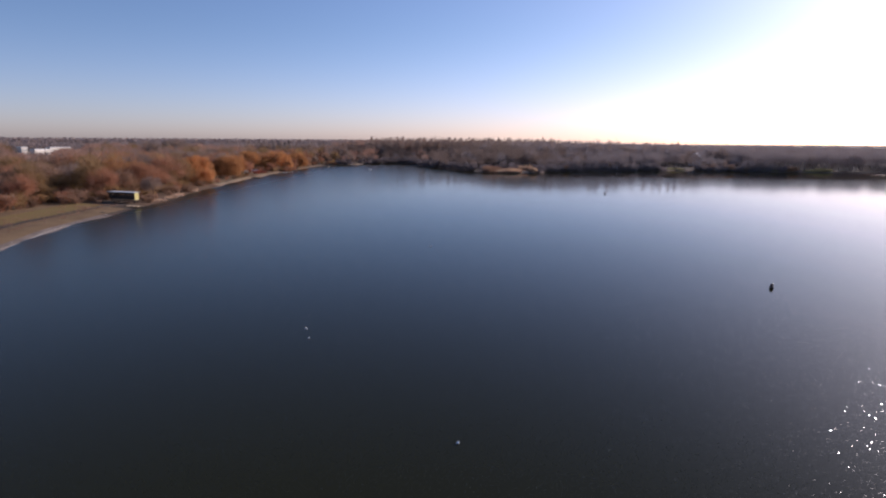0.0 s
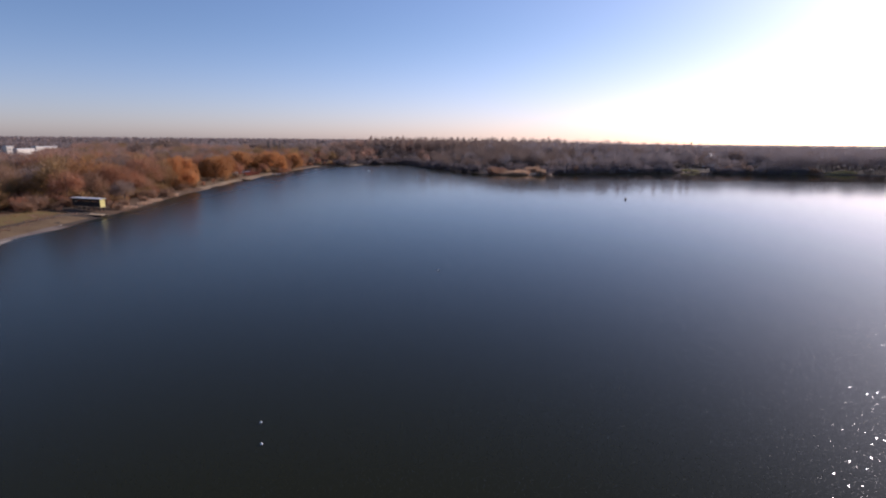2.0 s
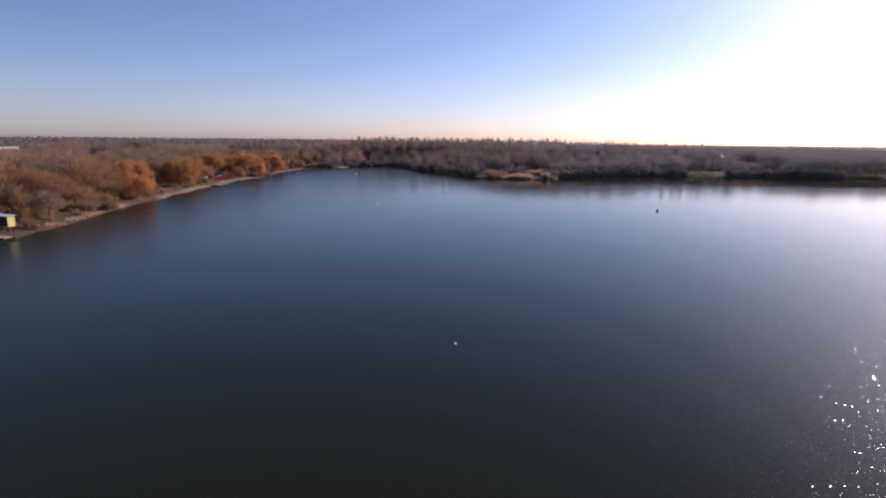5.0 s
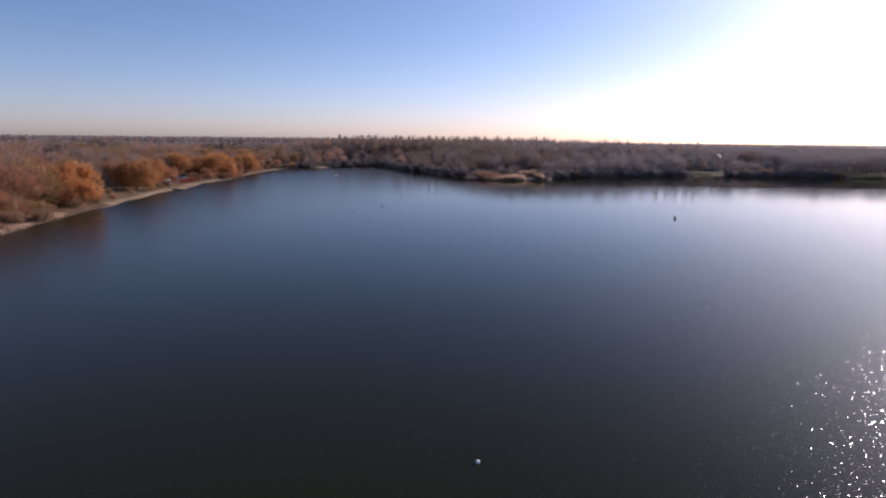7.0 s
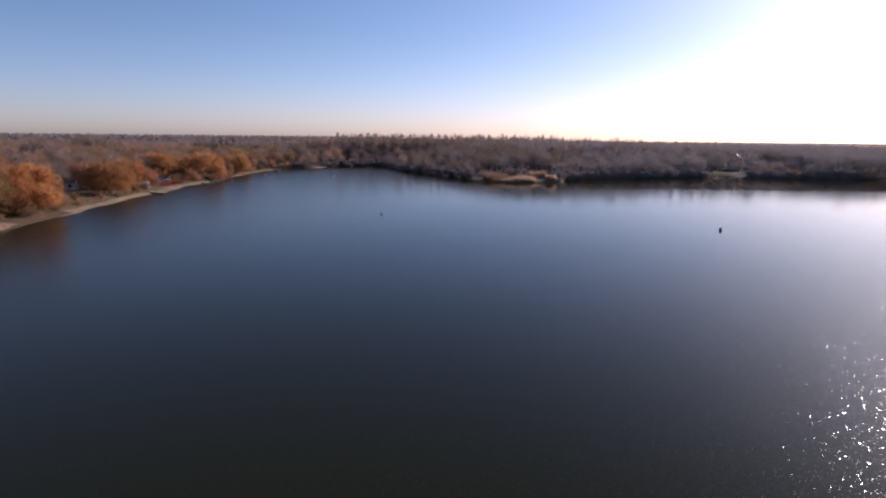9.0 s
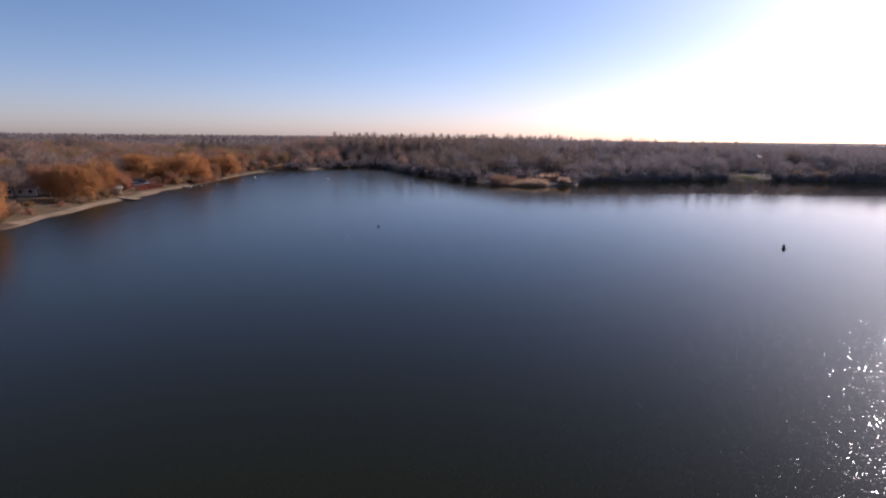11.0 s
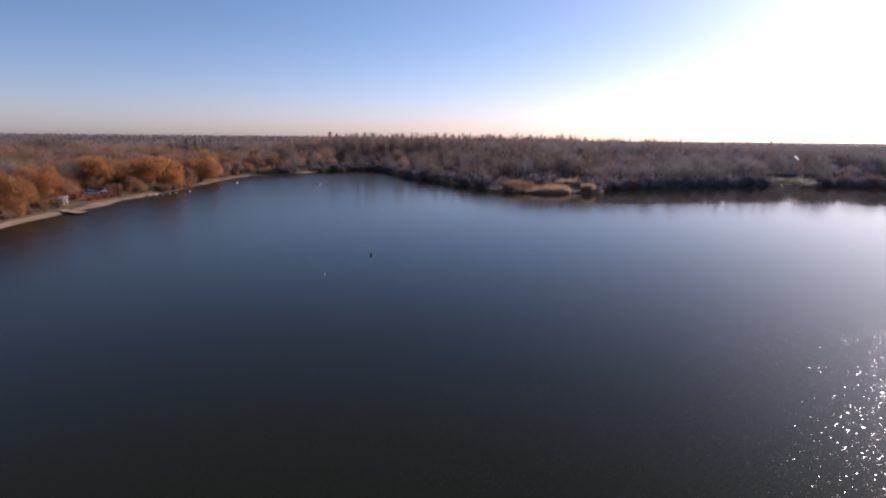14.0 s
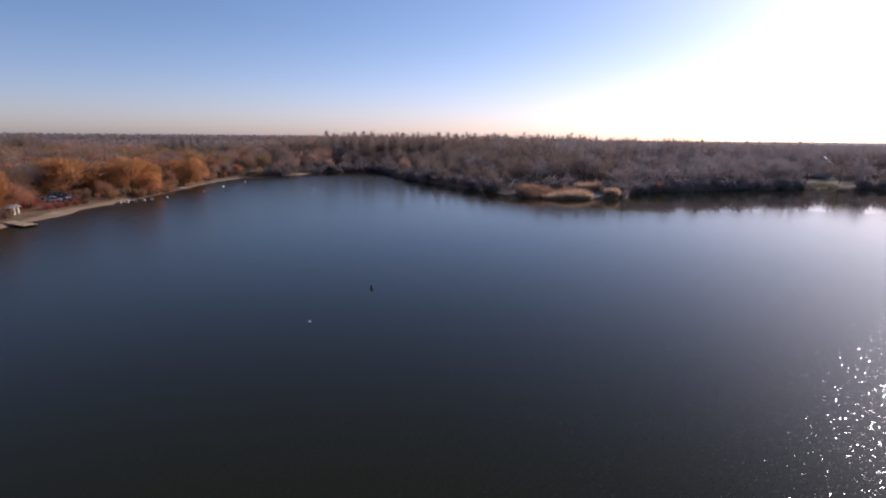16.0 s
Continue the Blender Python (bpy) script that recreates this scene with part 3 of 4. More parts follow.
# willows along the lake: x, y, crown height, crown radius
WILLOW_ROW = [(-106.5, 237, 12.0, 9.3), (-110.5, 283.5, 11.8, 8.2), (-114, 303, 11.6, 6.8), (-120.5, 346, 11.6, 14.2), (-107, 359, 13.0, 10.8), (-103, 392, 11.0, 7.2), (-107, 414, 9.5, 6.0)]
for i, (x, y, h, r) in enumerate(WILLOW_ROW):
    plant(WILLOWS[i % 3], "willow_tree", x, y, r / 9.0, 67 * i, "broad weeping willow with bare orange twigs by the shore", "tree", "willows along the shore", (h / 12) / (r / 9.0))


# bare trees between and beside the willows: x, y, height, kind
BESIDE = [(-106, 225, 11.1, 1), (-106.5, 213, 9.7, 1), (-112, 228, 11.5, 1), (-101.5, 374, 7.9, 0), (-102.4, 404, 8.7, 0), (-104, 209, 6.5, 4),
          (-114.1, 256, 6.8, 1), (-104.5, 338, 6.1, 0), (-108.5, 306.5, 8.4, 0)]
for i, (x, y, h, k) in enumerate(BESIDE):
    plant(BARES[k], "bare_tree", x, y, h / 14, 53 * i, "leafless broadleaf tree standing between the shore willows", "tree", "lakeside wood", 1.0)


# broad old trees behind the hide and along the meadow: x, y, height, crown stretch, kind
BROAD = [(-113.5, 197, 13.7, 1.38, 5), (-108, 216, 14.2, 1.15, 3), (-122, 176, 7.8, 1.38, 1), (-131, 179, 11.8, 1.33, 4), (-132, 205, 13.2, 1.38, 1), (-127, 158, 8.3, 1.29, 4),
         (-119, 186, 10.7, 1.20, 1), (-147, 190, 12.7, 1.38, 1), (-122, 222, 13.7, 1.29, 2), (-148, 222, 13.7, 1.29, 0), (-109, 187, 9.7, 1.10, 4), (-106, 203, 10.7, 1.10, 0), (-140, 165, 9.8, 1.29, 0)]
for i, (x, y, h, wide, k) in enumerate(BROAD):
    plant(BARES[k], "bare_tree", x, y, h / 14 * wide, 71 * i, "broad old leafless tree with a wide rounded crown of fine twigs", "tree", "lakeside wood", 1 / wide)


def too_close(x, y, placed, gap):
    return any((x - a) ** 2 + (y - b) ** 2 < gap * gap for a, b in placed)


def shore(x, y):
    return float(shore_distance(np.array([x]), np.array([y]))[0])


rng = np.random.default_rng(5)
placed = [(x, y) for x, y, *_ in WILLOW_ROW + BESIDE + BROAD]
CLEAR = [(-97, 167, 11), (-117.5, 336, 6.5), (-112.5, 327, 6), (-109.5, 319, 4), (-118, 262, 9), (-107, 303, 6), (-131, 281, 5), (-132, 293, 7), (-103, 396, 4), (-127, 424, 5), (-124, 419, 5), (-118.5, 455, 5), (-114, 449, 5)]
count = 0
for _ in range(12000):
    if count >= 190:
        break
    x, y = rng.uniform(-180, -90), rng.uniform(112, 470)
    s = shore(x, y)
    if s < 5 or s > 78 or too_close(x, y, placed, 6.6) or any((x - a) ** 2 + (y - b) ** 2 < r * r for a, b, r in CLEAR):
        continue
    if y < 162 and s < 28 or 222 < y < 405 and s < 20:
        continue
    placed.append((x, y))
    h = rng.uniform(9.5, 13.0) if y > 215 else rng.uniform(9.0, 12.5)
    if s < 11:
        h *= 0.7
    plant(BARES[int(rng.integers(0, 5))], "bare_tree", x, y, h / 14, rng.uniform(0, 360), "leafless broadleaf tree with fine brown twigs in the lakeside wood",
          "tree", "lakeside wood", rng.uniform(0.85, 1.1))
    count += 1
# bushes at the wood's edge and over the water
count = 0
for _ in range(9000):
    if count >= 335:
        break
    x, y = rng.uniform(-138, -76), rng.uniform(100, 450)
    s = shore(x, y)
    near_edge = y < 166 and 26 < s < 36
    bank = 172 < y < 222 and 6.5 < s < 13 or 349 < y < 379 and 0.7 < s < 6 or 400 < y and 5 < s < 11
    under = (222 < y < 245 or 296 < y < 405) and 9 < s < 26
    deep = 160 < y < 222 and 10 < s < 38
    if not (near_edge or bank or under or deep) or too_close(x, y, placed, 2.6) or any((x - a) ** 2 + (y - b) ** 2 < r * r for a, b, r in CLEAR):
        continue
    placed.append((x, y))
    k = int(rng.choice(3)) if not (308 < y < 328) else 3
    plant(BUSHES[k], "bush", x, y, rng.uniform(0.6, 1.25) * (1.0 if not bank else 0.8), rng.uniform(0, 360),
          ("tangled brown leafless bush at the edge of the wood", "olive leafless bush at the edge of the wood", "dense leafless thorn bush near the water", "red twigged dogwood bush near the landing stage")[k], "bush", "lakeside bushes")
    count += 1
for i, (x, y, z) in enumerate(((-95.5, 205.5, 0.75), (-96.5, 208, 0.8), (-97.0, 202, 0.7), (-95.5, 193, 0.5), (-94.5, 180, 0.5))):
    plant(BUSHES[0], "bush", x, y, z, 61 * i, "reddish brown leafless bush overhanging the water", "bush", "lakeside bushes")
for i, (x, y, z) in enumerate(((-104.5, 165, 0.45), (-107, 167, 0.5), (-101.5, 162.5, 0.35), (-109, 163, 0.45), (-106, 172.5, 0.8), (-99, 173, 0.8), (-94, 172, 0.6), (-91.5, 170.5, 0.45))):
    plant(BUSHES[0], "bush", x, y, z, 47 * i, "low reddish brown bush beside the bird hide", "bush", "lakeside bushes")
for i, (x, y, z) in enumerate(((-101.5, 228, 0.7), (-102.5, 232, 0.6), (-104, 244, 0.65), (-106, 249, 0.8), (-101, 240, 0.4), (-103.5, 253, 0.45), (-108, 256, 0.8),
                               (-110, 263, 0.6), (-105, 268, 0.4), (-109, 272, 0.5))):
    plant(BUSHES[(0, 1, 2)[i % 3]], "bush", x, y, z, 83 * i, "brown leafless bush on the lawn by the willow", "bush", "lakeside bushes")
for i, (x, y, z) in enumerate(((-104.5, 276, 0.45), (-104.5, 281, 0.5), (-104.8, 286, 0.5), (-104.6, 291, 0.45), (-106, 298, 0.7), (-103.5, 340, 0.75), (-103, 345, 0.85), (-102.6, 350, 0.8), (-101.8, 366, 0.75), (-102, 371, 0.8))):
    plant(BUSHES[i % 2], "bush", x, y, z, 71 * i, "brown leafless bush below the drooping willow twigs", "bush", "lakeside bushes")
for i in range(15):
    y = 349.5 + 2.0 * i
    x = float(np.interp(y, [p[1] for p in SHORE_LEFT], [p[0] for p in SHORE_LEFT])) - 1.6 - 1.1 * (i % 3)
    plant(BUSHES[(2, 0, 1)[i % 3]], "bush", x, y, 0.5 + 0.12 * (i * 7 % 4), 59 * i, "brown leafless bush overhanging the water below the willows", "bush", "lakeside bushes")
for x, y, z in ((-106.6, 314, 0.7), (-106.2, 317.5, 0.75), (-105.8, 321, 0.7), (-105.4, 324.5, 0.6), (-105, 328, 0.45)):
    plant(BUSHES[3], "bush", x, y, z * 0.8, 40 * x, "red twigged dogwood bush near the landing stage", "bush", "lakeside bushes")


# far and deep woods: joined, by kind of twig
def ground_cache(x, y):
    return 1.0 if abs(x) > 455 or y > 735 else ground_z(x, y)


def wood(name, spots, protos, mat, label, category="woodland"):
    """Many trees as one mesh. spots: x, y, height, prototype, turn."""
    parts = []
    for x, y, h, k, a in spots:
        v, q, h0 = protos[k]
        s = h / h0
        c, n = math.cos(a) * s, math.sin(a) * s
        w = np.stack([v[:, 0] * c - v[:, 1] * n + x, v[:, 0] * n + v[:, 1] * c + y, v[:, 2] * s + ground_cache(x, y)], -1)
        parts.append((w, q))
    ob = new(name, mesh_from(name, *join(parts), mat))
    return tagged(ob, label, category, kind="stuff")


def low_tree(seed, H, R, twigs, width, length, nb=14):
    c = bare_tree(seed, H, R, twigs, width, length, n=6, nb=nb)[1]
    t = split(tubes([[(0, 0, -0.4, 0.02 * H), (0, 0, 0.3 * H, 0.016 * H), (0.1, 0, 0.8 * H, 0.004 * H)]], 4))
    return (*join([t, c]), H)


LOW = [low_tree(50 + i, 15, 8.2, 475, 0.33, 2.1, 36) for i in range(5)]
TALL = []
for i in range(4):
    v, q = poplar_tree(55 + i, 24, (3.6, 4.6, 3.0, 4.0)[i], 300, 0.26, 2.0)[1]
    TALL.append((v, q, 24))
LOW_BUSH = [(bush(70 + i, 5, 4.2, 240, 0.36, 1.5)[1] + (5,)) for i in range(3)]
FAR = [low_tree(80 + i, 14, 9.0, 105, 2.0, 2.0) for i in range(3)]
SPRUCE = []
for i in range(2):
    v, q = poplar_tree(90 + i, 20, 2.2, 330, 0.3, 1.8)[1]
    SPRUCE.append((v, q, 20))

spots = {k: [] for k in ("brown", "olive", "grey", "scrub", "greyscrub", "tall", "dark", "hazed", "thicket")}
names = ("brown", "olive", "grey")


def scatter(kind, x, y, h, n=5):
    spots[kind].append((x, y, h, int(rng.integers(0, n)), rng.uniform(0, 6.28)))


# left hinterland
for x in np.arange(-430, -110, 10.2):
    for y in np.arange(60, 615, 10.2):
        px, py = x + rng.uniform(-4, 4), y + rng.uniform(-4, 4)
        s = shore(px, py)
        if s < 58 and y < 465 or s < 12 or rng.uniform() < 0.12:
            continue
        aside, away = math.atan2(-px, py - 10), math.hypot(px, py)
        if 0.58 < aside < 0.68 and away > 330:
            if away < 500 or aside < 0.62 and away < 580:
                scatter("brown", px, py, rng.uniform(8.6, 10.0) if aside > 0.625 else rng.uniform(10.4, 11.6))
            continue
        scatter(names[int(rng.choice(3, p=[0.5, 0.32, 0.18]))], px, py, rng.uniform(9.5, 13.5) + 2.5 * min(1, max(0, (s - 120) / 160)))
# skyline clumps on the left
for cx, cy, cr, hh in ((-206, 395, 5, 18), (-254, 529, 9, 20), (-140, 520, 8, 16), (-128, 512, 5, 16.5)):
    for _ in range(int(cr * 0.9)):
        scatter("grey", cx + rng.normal(0, cr * 0.6), cy + rng.normal(0, cr * 0.6), hh + rng.uniform(-3.5, 0))
# wood beyond the lake
for x in np.arange(-100, 400, 9.3):
    for y in np.arange(330, 655, 9.6):
        px, py = x + rng.uniform(-4, 4), y + rng.uniform(-4, 4)
        s = shore(px, py)
        if s < 4 or px < -90 and py < 465 or 24 < px < 66 and py < 384 or 158 < px < 184 and py < 412:
            continue
        h = (8.0 if px > 60 else 5.5) + (8.0 if px > 60 else 10.5) * min(1, s / 65) + rng.uniform(-1.5, 2.0)
        if px < 150 and s > 60:
            h += 1.5
        if px > 180:
            h -= 1.5 * min(1, (px - 180) / 100)
            h = max(h, rng.uniform(12.0, 15.0))
        if 186 < px < 218 and py < 445:
            h = min(h, rng.uniform(7.5, 9.0))
        # share of trees in the haze-lightened colour grows with x
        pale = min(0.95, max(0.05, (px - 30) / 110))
        scatter("hazed" if rng.uniform() < pale else ("grey" if rng.uniform() < 0.7 or px > -10 else "brown"), px, py, h)
# scrub on the far banks
edge = np.array(SHORE_LEFT[-6:] + SHORE_RIGHT[:18], float)
run = np.concatenate([[0], np.cumsum(np.hypot(*np.diff(edge, axis=0).T))])
for a in np.arange(0, run[-1], 1.5):
    ex, ey = np.interp(a, run, edge[:, 0]), np.interp(a, run, edge[:, 1])
    x, y = ex + rng.uniform(-3, 3), ey + rng.uniform(0, 6)
    s = shore(x, y)
    if s < 0.3 or s > 9 or 24 < x < 65 and y < 384 or 160 < x < 182 and y < 406 or x < -62 and 458 < y < 474 or x < -85:
        continue
    # shade-darkened colour west of x = 38, haze-greyed colour east of it
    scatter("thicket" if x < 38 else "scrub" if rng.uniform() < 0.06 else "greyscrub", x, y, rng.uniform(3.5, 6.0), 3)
# low bushes added over the dark waterline, in the haze-greyed colour
for a in np.arange(0, run[-1], 2.2):
    x, y = np.interp(a, run, edge[:, 0]) + rng.uniform(-1, 1), np.interp(a, run, edge[:, 1]) + rng.uniform(-1, 1)
    if x > 62 and not 160 < x < 182 and -0.5 < shore(x, y) < 1.2:
        scatter("greyscrub", x, y, rng.uniform(1.6, 2.8), 3)
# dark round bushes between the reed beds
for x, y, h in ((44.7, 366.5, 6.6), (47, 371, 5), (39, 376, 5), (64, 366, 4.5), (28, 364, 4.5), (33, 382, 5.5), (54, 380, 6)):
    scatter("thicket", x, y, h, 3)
# tall slim trees on the skyline
for x in np.arange(-72, 118, 1.5):
    if rng.uniform() < 0.9:
        scatter("tall", x + rng.uniform(-2, 2), 560 + rng.uniform(-32, 32), rng.uniform(18.5, 22.5), 4)
    scatter("grey", x + rng.uniform(-2, 2), 575 + rng.uniform(-30, 30), rng.uniform(17.5, 21.5))
for x in np.arange(-185, -72, 7):
    scatter("grey", x + rng.uniform(-2, 2), 585 + rng.uniform(-25, 25), rng.uniform(15, 17.5))
for x in np.arange(80, 195, 5):
    scatter("tall", x + rng.uniform(-2, 2), 452 + rng.uniform(-14, 14), rng.uniform(15, 19), 4)
for x, y, h in ((-154, 505, 17.5), (-149, 506, 18.0), (-145, 509, 16.5), (-140, 506, 18.0), (-541, 859, 17.5)):
    scatter("dark", x, y, h, 2)
wood("brown_woodland", spots["brown"], LOW, M_TWIG_D, "dense brown leafless woodland behind the lake")
wood("olive_woodland", spots["olive"], LOW, M_TWIG_B, "olive brown leafless woodland behind the lake")
wood("grey_woodland", spots["grey"], LOW, M_TWIG_C, "grey brown leafless woodland on the far shore")
wood("hazed_woodland", spots["hazed"], LOW, M_HAZED, "leafless woodland on the far shore with haze put into its twig colour")
wood("shore_scrub", spots["scrub"], LOW_BUSH, M_SCRUB, "reddish brown scrub along the far bank", "scrub")
wood("dark_thicket", spots["thicket"], LOW_BUSH, M_THICKET, "thicket overhanging the head of the lake, shade darkened into its colour", "scrub")
wood("grey_scrub", spots["greyscrub"], LOW_BUSH, M_HAZE_BANK, "leafless scrub overhanging the far bank, haze greyed into its colour", "scrub")
wood("tall_woodland", spots["tall"], TALL, M_TWIG_C, "tall bare trees standing above the far woodland")
wood("slim_trees", spots["dark"], SPRUCE, M_GREEN, "slim dark ivy-clad trunks among the bare trees", "trees")
belt = []
for D in (690, 790, 910, 1060, 1250, 1500, 1850, 2400, 3200):
    step = 8 + D * 0.006
    for a in np.arange(-1.15, 1.15, step / D):
        r = D * rng.uniform(0.95, 1.06)
        x, y = r * math.sin(a), 80 + r * math.cos(a)
        if y < 650 and -440 < x < 405 or -480 < x < -300 and y < 640:
            continue
        tall = max(4.0, 19.2 - D * (0.0052 if a < -0.05 else 0.0066) + rng.uniform(-1.8, 0.8))
        if a < -0.02 and D > 1200:
            # the land rises a little towards the north-west
            tall = max(tall, 19.6 + D * 0.0027 * min(1, (-a - 0.02) / 0.14) + rng.uniform(-1.2, 0.6))
        belt.append((x, y, tall, int(rng.integers(0, 3)), rng.uniform(0, 6.28)))
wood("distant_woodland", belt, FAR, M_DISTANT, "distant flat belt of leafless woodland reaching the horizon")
back = []
for a in np.arange(0, 1, 0.008):
    x, y = 200 + 330 * math.cos(3.2 + 3.6 * a), 300 * math.sin(3.2 + 3.6 * a)
    back.append((x + rng.uniform(-15, 15), y + rng.uniform(-15, 15), rng.uniform(9, 14), int(rng.integers(0, 3)), rng.uniform(0, 6.28)))
back = [q for q in back if shore(q[0], q[1]) > 4]
wood("near_shore_woodland", back, FAR, M_TWIG_A, "leafless trees on the near shore")


# ---- reeds and marsh grass ----
def reeds(name, patches, mat, label):
    """patches: centre x, y, half sizes, stalks, height."""
    parts = []
    for cx, cy, rx, ry, n, h in patches:
        a, r = rng.uniform(0, 6.28, n), rng.uniform(0, 1.12, n) ** 0.62
        x, y = cx + np.cos(a) * r * rx, cy + np.sin(a) * r * ry
        keep = wobble(x * 2.3, y * 2.3) + rng.uniform(0, 1.4, n) > 0.1
        x, y = x[keep], y[keep]
        p = np.stack([x, y, np.maximum(land_height(x, y), -0.3) - 0.05], -1)
        d = np.stack([rng.normal(0, 0.16, len(x)), rng.normal(0, 0.16, len(x)), np.ones(len(x))], -1)
        parts.append(blades(p, d, h * rng.uniform(0.5, 1.2, len(x)) * (1 + 0.3 * wobble(x, y)), 0.22 * rng.uniform(0.6, 1.4, len(x)), rng))
    return tagged(new(name, mesh_from(name, *join(parts), mat)), label, "reeds", kind="stuff")


reeds("reed_bed", [(43, 348.5, 8.2, 2.6, 3600, 2.3), (57, 371, 5, 2.5, 1300, 3.4), (59.5, 351.5, 2.4, 2.2, 1500, 3.0)], M_REED,
      "pale straw coloured reed bed on the point of the far shore")
reeds("marsh", [(33.5, 358, 5.5, 8, 3500, 3.0), (44, 358, 9, 8, 4200, 1.6), (50, 368, 8, 5, 1800, 1.8)], M_MARSH, "reddish tan marsh grass behind the reed bed")
reeds("bank_reeds", [(-94.2, 196, 1.6, 4, 260, 0.8), (-92.7, 187, 1.5, 3, 200, 0.7), (-96.5, 212, 1.8, 3, 240, 0.8), (-91.5, 178, 1.5, 3, 200, 0.7)], M_REED,
      "clumps of dry straw grass on the wooded bank")
tufts = []
for _ in range(420):
    y = rng.uniform(224, 392)
    x = float(np.interp(y, [p[1] for p in SHORE_LEFT], [p[0] for p in SHORE_LEFT])) - rng.uniform(3.5, 17)
    tufts.append((x, y, rng.uniform(0.5, 1.8), rng.uniform(0.5, 1.8), 22, rng.uniform(0.2, 0.55)))
reeds("lawn_tufts", tufts, M_MARSH, "tufts of dead grass over the lawn behind the beach")
reeds("far_grass", [(170, 396, 6, 5, 1800, 1.2), (204, 389, 7, 4, 1300, 1.6), (232, 383, 6, 3, 900, 1.6), (262, 379, 10, 3, 1500, 1.8), (139, 388, 4, 2.5, 400, 1.4)], M_DRY,
      "dry yellow grass in gaps of the far bank")
# pale blades added in front of the dark far waterline, in place of haze
pale_blades = []
for a in np.arange(0, run[-1], 1.6):
    x, y = float(np.interp(a, run, edge[:, 0])), float(np.interp(a, run, edge[:, 1]))
    if x > 64:
        pale_blades.append((x, y - 0.2, 1.4, 0.5, 16, rng.uniform(0.8, 1.7)))
reeds("haze_blades", pale_blades, M_PALE_EDGE, "pale grass blades added to lift the dark far waterline like haze")
# grass fringe of the meadow
fringe = []
for y in np.arange(60, 165, 2.2):
    x = float(np.interp(y, [p[1] for p in SHORE_LEFT], [p[0] for p in SHORE_LEFT]))
    fringe.append((x - 29 + rng.uniform(-2, 2), y, 2.5, 1.6, 70, 0.9))
for _ in range(260):
    y = rng.uniform(70, 166)
    x = float(np.interp(y, [p[1] for p in SHORE_LEFT], [p[0] for p in SHORE_LEFT])) - rng.uniform(6, 28)
    fringe.append((x, y, rng.uniform(0.6, 2.2), rng.uniform(0.6, 2.2), 26, rng.uniform(0.25, 0.5)))
reeds("meadow_fringe", fringe, M_MARSH, "tall dead grass where the meadow meets the wood")


# ---- stones on the shore ----
def stone_mesh(seed):
    r = random.Random(seed)
    bm = bmesh.new()
    bmesh.ops.create_icosphere(bm, subdivisions=2, radius=0.5)
    for v in bm.verts:
        k = 1 + 0.35 * noise.noise(v.co * 2.1 + Vector((seed, 0, 0)))
        v.co = Vector((v.co.x * k, v.co.y * k * 0.8, v.co.z * k * 0.55))
    me = bpy.data.meshes.new("stone")
    bm.to_mesh(me)
    bm.free()
    me.materials.append(M_STONE)
    return me


STONES = [stone_mesh(i) for i in range(3)]
for i in range(64):
    y = rng.choice([rng.uniform(85, 168), rng.uniform(176, 216), rng.uniform(205, 330)])
    x = float(np.interp(y, [p[1] for p in SHORE_LEFT], [p[0] for p in SHORE_LEFT])) - rng.uniform(-0.3, 1.4)
    s = rng.uniform(0.25, 0.6)
    ob = new("stone", STONES[i % 3])
    ob.matrix_basis = pose(x, y, max(ground_z(x, y), -0.1) + 0.06 * s, 0, 0, rng.uniform(0, 360)) @ Matrix.Diagonal((s, s, s, 1))
    tagged(ob, "rounded pale stone at the water's edge", "stone", "stones along the shore")


